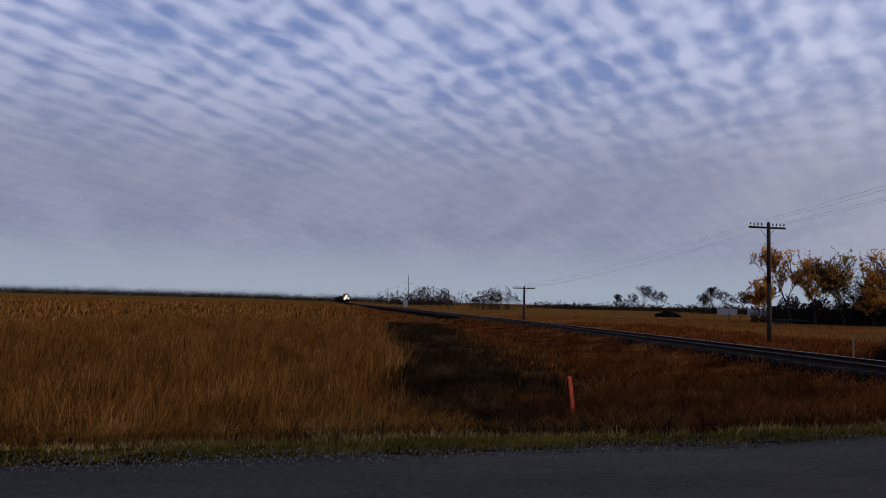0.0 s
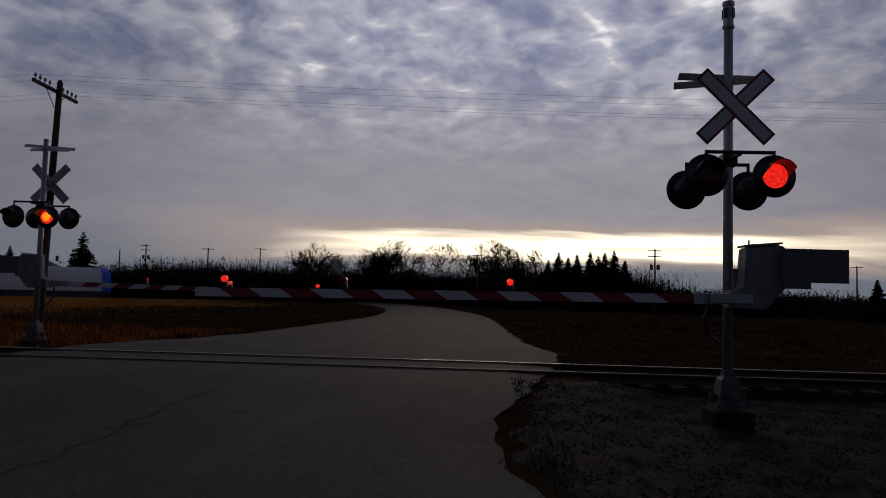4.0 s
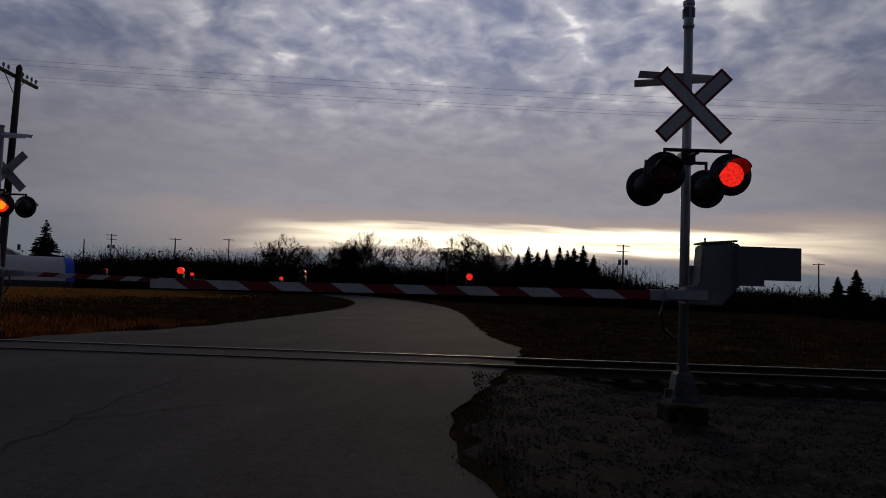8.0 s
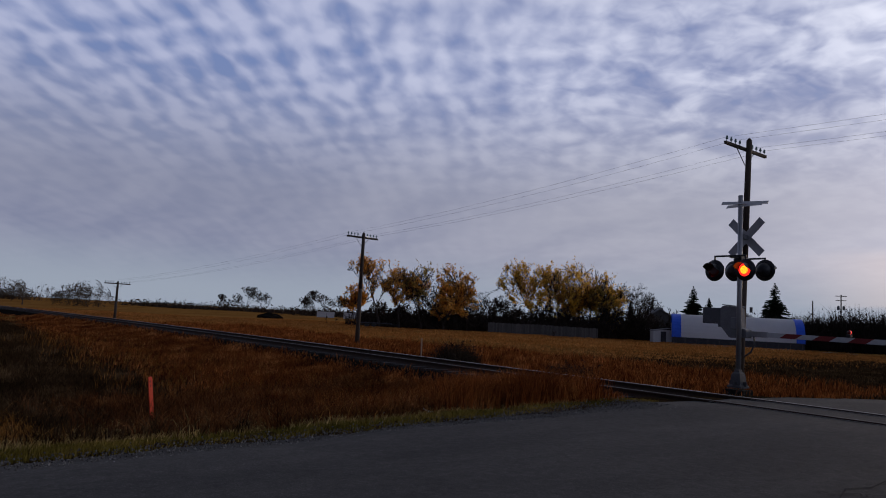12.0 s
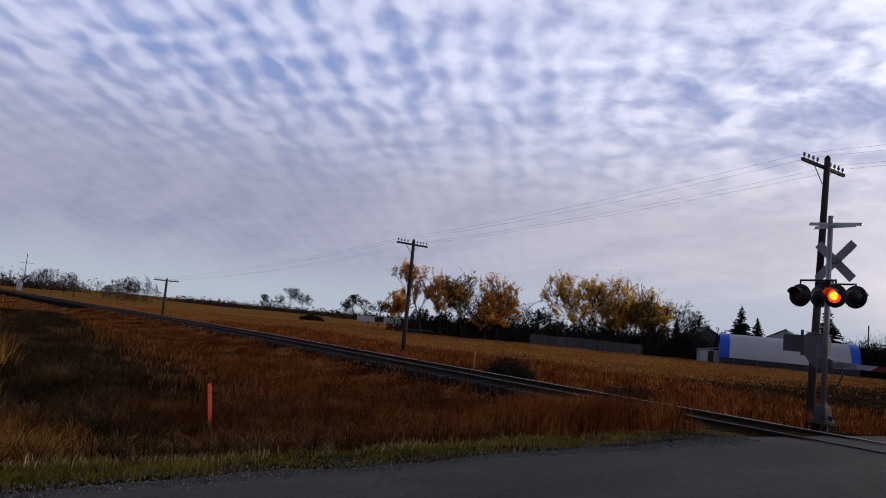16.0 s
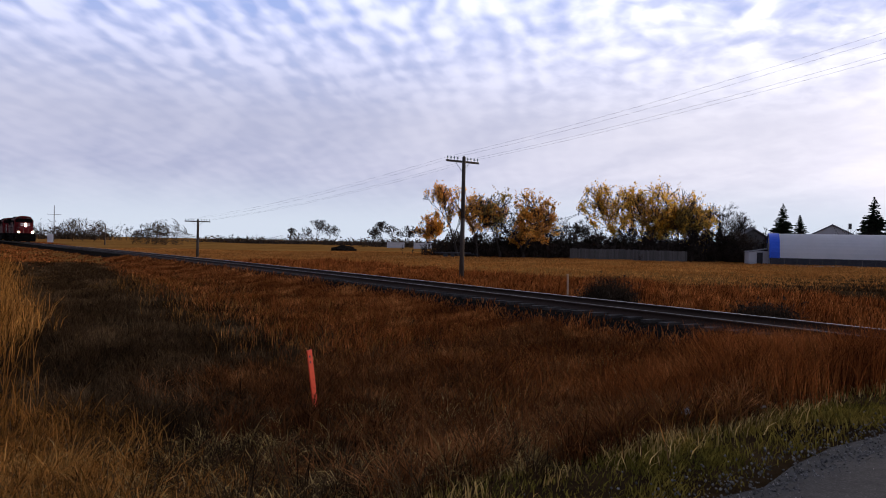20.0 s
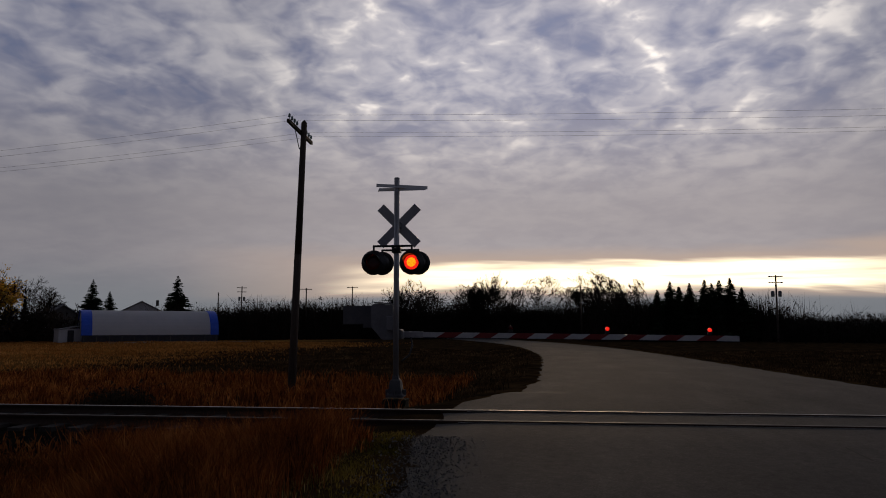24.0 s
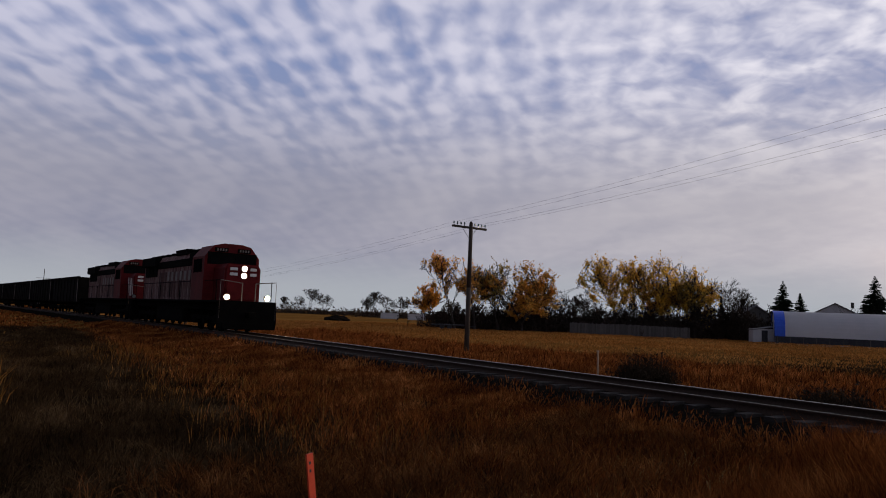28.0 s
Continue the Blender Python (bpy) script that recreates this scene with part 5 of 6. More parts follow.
def spruce(x, y, height, seed, width=0.22):
    rnd = random.Random(seed)
    t = thing("spruce_tree", pose(x, y, float(ground_z(x, y))), "dark green spruce tree with drooping boughs", "tree", "spruce trees")
    part("trunk", rod(bmesh.new(), (0, 0, -0.2), (0, 0, height * 0.98), height * 0.016, 0.02, 8), M["bark"], t)
    vs, n = [], 0
    z = height * 0.06
    while z < height:
        reach = (height - z) * width * rnd.uniform(0.75, 1.15) + 0.12
        for k in range(rnd.randint(7, 10)):
            a = rnd.uniform(0, 2 * math.pi)
            d = Vector((math.cos(a), math.sin(a), 0))
            r = reach * rnd.uniform(0.65, 1.1)
            side = Vector((-d.y, d.x, 0))
            for j in range(7):
                u = (j + rnd.random()) / 7
                p = d * (r * u) + Vector((0, 0, z - 0.30 * r * u + 0.12 * r * u * u + rnd.gauss(0, 0.05)))
                w = 0.26 * r * (1.15 - u) + 0.16
                for s in (-1, 1):
                    q = p + side * (s * w) + d * (0.22 * r) + Vector((0, 0, -0.10 - 0.06 * r + rnd.gauss(0, 0.04)))
                    e = p - d * 0.16 * r - Vector((0, 0, 0.12 * r))
                    vs += [p, q, e]
        z += height * 0.019 + 0.03
    v = np.array([tuple(p) for p in vs])
    ob = big_mesh("crown", v, np.arange(len(v)).reshape(-1, 3), M["needle"])
    ob.parent = t
    return t


def brush(name, label, category, rows, seed, mat, density, tall, kind="stuff", leafy=None, thin=1.0):
    """Thickets of thin upright stems with side twigs, along lines of (x0, y0, x1, y1, depth)."""
    rng = np.random.default_rng(seed)
    vs = []
    for x0, y0, x1, y1, depth, h in rows:
        n = int(math.hypot(x1 - x0, y1 - y0) * density)
        u = rng.random(n)
        px = x0 + (x1 - x0) * u + rng.normal(size=n) * depth * 0.5
        py = y0 + (y1 - y0) * u + rng.normal(size=n) * depth * 0.5
        pz = ground_z(px, py) - 0.1
        hh = h * tall * (0.35 + 0.65 * rng.random(n)) * (0.62 + 0.38 * np.sin(u * 31 + seed + x0) * np.sin(u * 87 + y0))
        for k in range(7):
            f0 = rng.random(n) * 0.7 if k else np.zeros(n)
            ang, out = rng.random(n) * 6.283, (0.12 if k == 0 else 0.45) * hh * rng.random(n)
            lean0 = f0 * 0.1 * hh
            a = np.stack([px + lean0 * np.cos(ang), py + lean0 * np.sin(ang), pz + f0 * hh], 1)
            top = np.minimum(f0 + (1.0 if k == 0 else 0.35), 1.0) * hh
            b = np.stack([px + (lean0 + out) * np.cos(ang), py + (lean0 + out) * np.sin(ang), pz + top], 1)
            w = thin * (0.05 if k == 0 else 0.035) * (0.6 + 0.8 * rng.random(n)) * (1 + h * 0.06)
            t2 = rng.random(n) * 6.283
            s = np.stack([np.cos(t2) * w, np.sin(t2) * w, 0 * w], 1)
            vs.append(np.stack([a - s, a + s, b], 1).reshape(-1, 3))
            if k == 0 or k > 4:
                continue
            if leafy:
                c = a + (b - a) * rng.uniform(0.4, 0.95, (n, 1)) + rng.normal(size=(n, 3)) * leafy * 0.5
                q = rng.normal(size=(n, 3)) * leafy
                r = rng.normal(size=(n, 3)) * leafy
                vs.append(np.stack([c, c + q, c + r], 1).reshape(-1, 3))
    v = np.concatenate(vs)
    ob = big_mesh(name, v, np.arange(len(v)).reshape(-1, 3), mat)
    return tagged(ob, label, category, kind=kind)


def arc(az0, az1, r, depth, h, eye=(1.5, 3.0), steps=1):
    rows = []
    for i in range(steps):
        a, b = az0 + (az1 - az0) * i / steps, az0 + (az1 - az0) * (i + 1) / steps
        rows.append((*at(a, r, eye), *at(b, r, eye), depth, h))
    return rows


E20 = (1.5, 5.4)


def plant_trees():
    def tall(el, r):
        return (r * math.tan(radians(el)) + 1.45 + 0.85) * 1.06
    kinds = {"leaf_orange": "tall old tree with thinning orange autumn leaves", "leaf_gold": "tall tree in golden autumn leaf", "leaf_dull": "half-bare tree with dull olive leaves"}
    for az, el, r, seed, leaf, full, lean, fork, angle in (
            (33.0, 4.6, 128, 11, "leaf_orange", 0.42, (-0.14, 0.1), 0.32, 26), (34.5, 4.0, 130, 12, "leaf_orange", 0.55, (0.08, 0), 0.20, 28),
            (36.3, 4.15, 131, 13, "leaf_dull", 0.18, (-0.05, 0), 0.20, 24), (38.1, 4.15, 129, 14, "leaf_orange", 0.66, (0.02, 0), 0.12, 30),
            (30.9, 2.3, 135, 15, "leaf_orange", 0.50, (0, 0), 0.16, 28), (39.2, 3.0, 133, 16, "leaf_orange", 0.66, (0.05, 0), 0.10, 32),
            (45.3, 4.85, 139, 21, "leaf_gold", 0.60, (-0.06, 0.05), 0.13, 29), (46.6, 4.7, 142, 22, "leaf_gold", 0.55, (0, 0), 0.13, 25),
            (48.3, 4.95, 139, 23, "leaf_gold", 0.68, (0.04, 0), 0.13, 28), (50.4, 4.55, 141, 24, "leaf_gold", 0.50, (0.02, 0), 0.12, 24),
            (51.6, 3.6, 140, 25, "leaf_dull", 0.45, (0.05, 0), 0.14, 25), (47.4, 3.4, 144, 26, "leaf_gold", 0.62, (0, 0), 0.10, 32),
            (49.3, 3.1, 143, 27, "leaf_gold", 0.60, (0, 0), 0.10, 32)):
        x, y = at(az, r, E20)
        autumn_tree(x, y, tall(el, r) * 0.93, seed, M[leaf], full, kinds[leaf], lean, fork, angle)
    for az, el, r, seed in ((53.0, 3.3, 143, 31), (40.9, 2.1, 140, 32), (41.8, 1.8, 142, 33), (43.0, 2.2, 145, 34), (53.9, 2.6, 146, 35), (37.3, 2.4, 136, 36),
                            (22.0, 1.55, 430, 37), (23.1, 1.15, 440, 38), (21.0, 0.95, 430, 39), (27.1, 1.55, 400, 40), (26.3, 1.05, 410, 60), (27.9, 1.2, 390, 61), (20.0, 0.9, 440, 62), (29.0, 1.25, 390, 63)):
        x, y = at(az, r, E20)
        bare_tree(x, y, tall(el, r), seed, "bare leafless tree with fine twigs", least=0.022 if r < 200 else 0.06)
    for az, el, r, seed, fork, angle in ((77.4, 3.5, 141, 41, 0.12, 36), (75.9, 2.9, 145, 42, 0.15, 30), (81.2, 3.15, 142, 43, 0.15, 33), (84.0, 4.0, 140, 44, 0.15, 30), (83.0, 3.3, 143, 45, 0.15, 34),
                            (87.7, 3.7, 139, 46, 0.14, 36), (89.2, 3.9, 142, 47, 0.15, 34), (90.8, 4.1, 140, 48, 0.15, 34), (92.2, 3.7, 141, 49, 0.15, 34), (93.6, 3.3, 145, 50, 0.15, 32), (79.3, 2.7, 146, 64, 0.15, 34)):
        x, y = at(az, r, (1.4, 0.0))
        bare_tree(x, y, tall(el, r), seed, "rounded bare tree against the evening sky", fork, angle, 0.036, 6, 2)
    for az, el, r, h in ((55.5, 3.1, 205, 1), (56.6, 2.35, 208, 2), (61.0, 3.5, 204, 3)):
        x, y = at(az, r, (1.27, 0.1))
        spruce(x, y, tall(el, r), h, 0.46)
    for az, el, r, s in ((96.3, 3.15, 120, 5), (97.0, 2.8, 123, 6), (97.7, 3.0, 121, 13), (98.7, 3.2, 119, 7), (99.3, 2.9, 123, 14), (99.8, 3.1, 122, 8), (95.5, 2.6, 125, 15), (100.5, 3.3, 120, 9), (101.3, 2.6, 121, 10), (119.2, 1.9, 105, 11), (118.1, 1.4, 108, 12)):
        x, y = at(az, r, (1.4, 0.0))
        spruce(x, y, tall(el, r), s, 0.46)
    for az, el, r, s in ((52.5, 1.9, 152, 51), (54.0, 1.9, 165, 52)):
        x, y = at(az, r, E20)
        spruce(x, y, tall(el, r), s, 0.24)
    brush("shrub_thicket", "dark leafless shrub thicket behind the fence", "shrubs",
          arc(32.5, 40, 138, 5, 5.8, E20, 6) + arc(39.5, 44, 141, 6, 6.0, E20, 4) + arc(44, 51, 142, 6, 6.8, E20, 5) + arc(50, 56, 148, 6, 6.4, E20, 4), 3, M["shrub_twig"], 150, 0.85, leafy=0.26)
    rnd = random.Random(17)
    for i in range(20):
        az = 33.0 + i * 1.15 + rnd.uniform(-0.4, 0.4)
        x, y = at(az, 139 + rnd.uniform(-3, 5), E20)
        bare_tree(x, y, rnd.uniform(3.6, 5.4) + (1.2 if az > 39 else 0) + (0.8 if az > 50 else 0), 90 + i, "dark leafless shrub behind the board fence", 0.06, rnd.uniform(34, 46), 0.05, 5, 3, "shrub_twig")
    brush("bare_woods", "belt of dark bare woods along the horizon", "woods",
          arc(61, 66, 152, 8, 8.2, (1.4, 0), 5) + arc(66, 76, 152, 8, 9.4, (1.4, 0), 9) + arc(76, 96, 150, 8, 9.0, (1.4, 0), 18) + arc(93, 103, 128, 6, 8.8, (1.4, 0), 8) + arc(103, 116, 125, 7, 5.2, (1.4, 0), 8) + arc(116, 150, 140, 7, 4.4, (1.4, 0), 5), 5, M["twig"], 380, 1.0, leafy=0.19)
    brush("bare_saplings", "thin bare saplings with fine upright twigs", "saplings",
          arc(68, 75, 146, 4, 10.8, (1.4, 0), 4) + arc(103.2, 108, 122, 5, 8.6, (1.4, 0), 3) + arc(115.8, 123, 104, 4, 6.6, (1.4, 0), 4), 6, M["twig"], 14, 1.0, thin=0.6)
    brush("far_tree_line", "far dark tree line at the edge of the fields", "tree line",
          arc(-45, -6, 1500, 20, 24, E20, 12) + arc(-6, 2, 900, 16, 13, E20, 3) + arc(2.4, 7.2, 460, 12, 15.0, E20, 3) + arc(14, 30, 420, 14, 6.0, E20, 10) + arc(26, 42, 330, 10, 6.5, E20, 5), 7, M["far_twig"], 11, 0.9, leafy=0.6)
    for az, el, r, seed, angle in ((10.9, 1.30, 250, 71, 46), (9.6, 0.95, 255, 72, 44), (11.6, 0.85, 250, 73, 46), (10.2, 1.1, 246, 74, 44), (8.7, 0.7, 260, 75, 40),
                                   (4.9, 1.15, 330, 76, 34), (5.5, 1.25, 335, 77, 34), (6.2, 1.05, 330, 78, 36)):
        x, y = at(az, r, (1.2, 0.7))
        bare_tree(x, y, tall(el, r), seed, "grey leafless bush beside the track", 0.06, angle, 0.03, 5, 3, "far_twig")
    x, y = at(44.8, 25.5, E20)
    brush("dark_bush", "low dark bush of dead weeds beyond the track", "bush", [(x - 0.35, y + 0.28, x + 0.35, y - 0.28, 0.55, 2.15)], 12, M["dead_weed"], 1500, 0.8, kind="stuff", leafy=0.05, thin=0.2)
    x, y = at(55.6, 23, E20)
    brush("dark_bush", "small dead brown bush on the railway bank", "bush", [(x - 0.4, y + 0.26, x + 0.4, y - 0.26, 0.6, 1.5)], 13, M["dead_weed"], 1000, 0.8, kind="stuff", leafy=0.05, thin=0.2)


plant_trees()

# ---- the train ----
# each vehicle's own space: the nose towards -y, the rail head at z = 0, the front coupler at y = 0


def wheel_set(parent, y, r=0.5):
    for s in (-1, 1):
        w = bmesh.new()
        lathe(w, Matrix.Translation((s * 0.70, y, r)) @ Euler((0, radians(90 * s), 0)).to_matrix().to_4x4(), [(0.12, -0.02), (r + 0.03, -0.04), (r + 0.03, -0.01), (r, 0.0), (r * 0.98, 0.09), (r * 0.8, 0.09), (r * 0.75, 0.04), (0.16, 0.04), (0.14, 0.12), (0.02, 0.12)], 20)
        part("wheel", w, M["grime"], parent)
    part("axle", rod(bmesh.new(), (-0.7, y, r), (0.7, y, r), 0.08, n=8), M["grime"], parent)


def bogie(parent, y, axles, r=0.5, half=1.9):
    b = bmesh.new()
    for s in (-1, 1):
        box(b, (s * 1.02, y, r + 0.16), (0.16, 2 * half, 0.22), None, 0.03)
        for a in axles:
            box(b, (s * 1.04, y + a, r), (0.2, 0.34, 0.34), None, 0.04)
            rod(b, (s * 1.02, y + a + 0.5, r - 0.05), (s * 1.02, y + a + 0.5, r + 0.3), 0.09, n=8)
    box(b, (0, y, r + 0.2), (1.9, 0.5, 0.24), None, 0.03)
    f = part("bogie", b, M["grime"], parent, "grimy black bogie frame")
    for a in axles:
        wheel_set(f, y + a, r)


def locomotive(label, lit):
    L = thing("locomotive", Matrix(), label, "locomotive", "coupled train")
    red, dark = M["red_loco"], M["grime"]
    # underframe and walkways
    sill = bmesh.new()
    box(sill, (0, 10.5, 1.30), (2.3, 19.4, 0.42), None, 0.02)
    box(sill, (0, 10.5, 1.55), (3.05, 19.6, 0.10), None, 0.01)
    part("underframe", sill, dark, L, "black underframe with side walkways")
    part("fuel_tank", box(bmesh.new(), (0, 10.8, 0.72), (2.5, 6.2, 0.82), None, 0.16), dark, L, "rounded black fuel tank")
    for y in (4.1, 17.3):
        bogie(L, y, (-1.75, 0.0, 1.75), 0.51, 2.35)
    for y, s in ((0.62, -1), (20.4, 1)):
        pl = bmesh.new()
        prism(pl, [(-1.5, 0.16), (1.5, 0.16), (1.55, 0.55), (1.5, 1.6), (-1.5, 1.6), (-1.55, 0.55)], y - 0.08, y + 0.08)
        box(pl, (0, y + s * 0.12, 0.34), (2.6, 0.1, 0.28), None, 0.02)
        part("pilot", pl, dark, L, "black pilot plate")
        cp = bmesh.new()
        box(cp, (0, y + s * 0.34, 0.9), (0.26, 0.5, 0.26), None, 0.03)
        box(cp, (0.05, y + s * 0.62, 0.9), (0.34, 0.24, 0.32), None, 0.06)
        part("coupler", cp, dark, L)
        for x in (-1.28, 1.28):
            st = bmesh.new()
            for k in range(3):
                box(st, (x, y - s * 0.35, 0.45 + 0.38 * k), (0.44, 0.5, 0.05), None, 0.005)
            part("steps", st, dark, L)
    # short nose and cab
    nose = bmesh.new()
    prism(nose, [(-0.96, 1.6), (0.96, 1.6), (0.96, 3.30), (0.80, 3.52), (-0.80, 3.52), (-0.96, 3.30)], 1.55, 3.5)
    bmesh.ops.bevel(nose, geom=[e for e in nose.edges if all(v.co.y < 1.6 for v in e.verts)], offset=0.09, segments=3, affect="EDGES")
    part("nose", nose, red, L, "red low nose")
    cab = bmesh.new()
    prism(cab, [(-1.50, 1.6), (1.50, 1.6), (1.50, 3.95), (1.02, 4.55), (0.5, 4.68), (-0.5, 4.68), (-1.02, 4.55), (-1.50, 3.95)], 3.4, 5.6)
    c = part("cab", cab, red, L, "red driving cab with sloped roof edges")
    for x in (-0.98, -0.36, 0.36, 0.98):
        w, h = (0.42, 0.46) if abs(x) > 0.5 else (0.44, 0.42)
        part("windscreen", box(bmesh.new(), (x, 3.385, 3.80), (w, 0.04, h), None, 0.01), M["loco_glass"], c)
    for s in (-1, 1):
        win = part("side_window", box(bmesh.new(), (s * 1.505, 4.5, 3.45), (0.03, 1.3, 0.7), None, 0.01), M["loco_glass"], c)
        for dy in (-0.7, 0.0, 0.7):
            part("window_bar", box(bmesh.new(), (s * 1.515, 4.5 + dy, 3.45), (0.04, 0.05, 0.76)), M["grime"], win)
        part("number_board", box(bmesh.new(), (s * 0.62, 3.37, 4.33), (0.72, 0.06, 0.22), None, 0.01), M["grime"], c, "dark number board with pale bars")
        for k in range(4):
            part("board_bar", box(bmesh.new(), (s * 0.62 - 0.22 + 0.15 * k, 3.335, 4.33), (0.07, 0.015, 0.13)), M["loco_faded"], c)
    part("nose_door", box(bmesh.new(), (-0.55, 1.525, 2.12), (0.55, 0.04, 0.95), None, 0.01), red, L)
    # plain pale shapes in place of the maker's lettering
    for x, w in ((-0.50, 0.40), (0.54, 0.34)):
        for dz in (-0.17, 0.17):
            part("nose_letter_shape", box(bmesh.new(), (x, 1.535, 3.12 + dz * 0.8), (w, 0.03, 0.15), None, 0.02), M["loco_white"], L, "pale letter-sized shape")
    # long hood
    hood = bmesh.new()
    prism(hood, [(-0.92, 1.6), (0.92, 1.6), (0.92, 4.05), (0.74, 4.38), (-0.74, 4.38), (-0.92, 4.05)], 5.6, 19.4)
    h = part("long_hood", hood, M["red_side"], L, "red engine hood with doors and grilles")
    for s in (-1, 1):
        for k in range(14):
            part("hood_door", box(bmesh.new(), (s * 0.93, 6.8 + k * 0.62, 2.55), (0.03, 0.55, 1.6), None, 0.008), M["red_side"], h)
        for k in range(3):
            part("radiator_grille", box(bmesh.new(), (s * 0.95, 16.2 + k * 1.1, 3.45), (0.08, 0.95, 0.7), None, 0.01), dark, h, "black radiator grille")
        for k in range(6):
            part("letter_shape", box(bmesh.new(), (s * 0.955, 8.0 + k * 0.95, 3.05), (0.012, 0.42, 0.55), None, 0.005), M["loco_faded"], h, "pale faded letter-sized shape")
        part("hood_top_band", box(bmesh.new(), (s * 0.94, 12.2, 3.82), (0.03, 11.0, 0.46), None, 0.008), dark, h, "sooty black upper hood band")
        part("air_intake", box(bmesh.new(), (s * 1.0, 6.6, 4.0), (0.34, 1.8, 0.62), None, 0.04), dark, h, "black air intake box")
        part("flare", box(bmesh.new(), (s * 1.0, 17.3, 4.1), (0.42, 3.8, 0.62), None, 0.08), dark, h)
    for y in (13.6, 15.2, 16.6, 17.8, 19.0):
        part("roof_fan", lathe(bmesh.new(), Matrix.Translation((0, y, 4.36)), [(0.62, 0), (0.64, 0.06), (0.62, 0.22), (0.5, 0.26), (0.1, 0.24)], 18), dark, h, "round black roof fan")
    part("blower_housing", box(bmesh.new(), (0, 8.2, 4.48), (1.2, 3.4, 0.26), None, 0.06), dark, h)
    part("brake_hatch", box(bmesh.new(), (0, 10.4, 4.50), (1.75, 2.6, 0.34), None, 0.06), dark, h, "bulged black roof hatch")
    part("roof_box", box(bmesh.new(), (0.1, 5.9, 4.56), (0.9, 0.7, 0.30), None, 0.05), dark, h)
    part("exhaust_stack", box(bmesh.new(), (0, 11.6, 4.52), (0.6, 1.2, 0.30), None, 0.04), dark, h)
    part("horn", rod(bmesh.new(), (0.2, 7.0, 4.72), (0.2, 6.4, 4.72), 0.05, 0.10, 10), M["grime"], L)
    # lights
    def light(x, y, z, r, name):
        rim = part(name, lathe(bmesh.new(), Matrix.Translation((x, y, z)) @ Euler((radians(90), 0, 0)).to_matrix().to_4x4(), [(r * 1.25, -0.08), (r * 1.25, 0.02), (r * 1.1, 0.03), (r * 1.1, 0.0)], 16), dark, L)
        part("bulb", lathe(bmesh.new(), Matrix.Translation((x, y - 0.005, z)) @ Euler((radians(90), 0, 0)).to_matrix().to_4x4(), [(r, 0.0), (r * 0.9, 0.025), (r * 0.2, 0.03)], 16), M["headlight"] if lit else M["steel_box"], rim)
    light(0.04, 1.50, 3.28, 0.14, "headlight")
    light(0.04, 1.50, 2.92, 0.14, "headlight")
    light(-1.06, 0.72, 1.78, 0.13, "ditch_light")
    light(1.06, 0.72, 1.78, 0.13, "ditch_light")
    # handrails
    for s in (-1, 1):
        for k in range(9):
            y = 1.2 + k * 2.25
            if 3.2 < y < 5.9:
                continue
            part("stanchion", rod(bmesh.new(), (s * 1.46, y, 1.6), (s * 1.46, y, 2.65), 0.022, n=6), dark, L)
        for a, b in ((0.7, 3.2), (6.0, 20.2)):
            part("handrail", rod(bmesh.new(), (s * 1.46, a, 2.62), (s * 1.46, b, 2.62), 0.02, n=6), dark, L, "dark side handrail")
        part("grab_iron", rod(bmesh.new(), (s * 1.46, 0.55, 0.7), (s * 1.46, 0.55, 2.55), 0.012, n=6), M["loco_faded"], L, "pale end grab iron")
        part("end_rail", rod(bmesh.new(), (s * 0.35, 0.55, 2.5), (s * 1.46, 0.55, 2.62), 0.02, n=6), M["loco_faded"], L)
        part("end_post", rod(bmesh.new(), (s * 0.35, 0.55, 1.6), (s * 0.35, 0.55, 2.5), 0.02, n=6), M["loco_faded"], L)
    # the dark face round the windscreens
    part("face_panel", box(bmesh.new(), (0, 3.392, 3.86), (2.7, 0.02, 0.66), None, 0.005), M["grime"], c, "black panel round the windscreens")
    if not lit:
        for s in (-1, 1):
            for k in range(3):
                part("slanted_stripe", box(bmesh.new(), (s * 0.965, 2.0 + 0.5 * k, 2.5), (0.012, 0.2, 1.5), Euler((radians(-28), 0, 0)).to_matrix(), 0.003), M["loco_white"], L, "white slanted stripe")
    return L


def gondola():
    g = thing("gondola_wagon", Matrix(), "dark open-topped steel railway wagon", "railway wagon", "coupled train")
    n, top = 15.2, 3.6
    side = bmesh.new()
    for s in (-1, 1):
        box(side, (s * 1.45, 7.9, 2.38), (0.10, n, 2.4), None, 0.01)
    for y in (0.35, 15.45):
        box(side, (0, y, 2.38), (2.9, 0.10, 2.4), None, 0.01)
    box(side, (0, 7.9, 1.2), (2.9, n, 0.14), None, 0.01)
    part("body", side, M["gondola"], g)
    for s in (-1, 1):
        for k in range(9):
            part("side_rib", box(bmesh.new(), (s * 1.53, 0.7 + k * 1.8, 2.36), (0.10, 0.16, 2.36), None, 0.01), M["gondola"], g)
        part("top_rail", box(bmesh.new(), (s * 1.50, 7.9, top), (0.16, n + 0.1, 0.12), None, 0.01), M["gondola"], g)
        part("ladder_stripe", box(bmesh.new(), (s * 1.59, 0.42, 2.3), (0.03, 0.10, 2.2), None, 0.005), M["loco_faded"], g, "pale end grab ladder")
    part("load", box(bmesh.new(), (0, 7.9, 3.1), (2.7, n - 0.4, 0.6), None, 0.2), M["ballast"], g, "dark heaped load")
    part("centre_sill", box(bmesh.new(), (0, 7.9, 0.95), (0.6, 16.4, 0.36), None, 0.02), M["grime"], g)
    for y in (2.2, 13.6):
        bogie(g, y, (-0.88, 0.88), 0.42, 1.25)
    return g


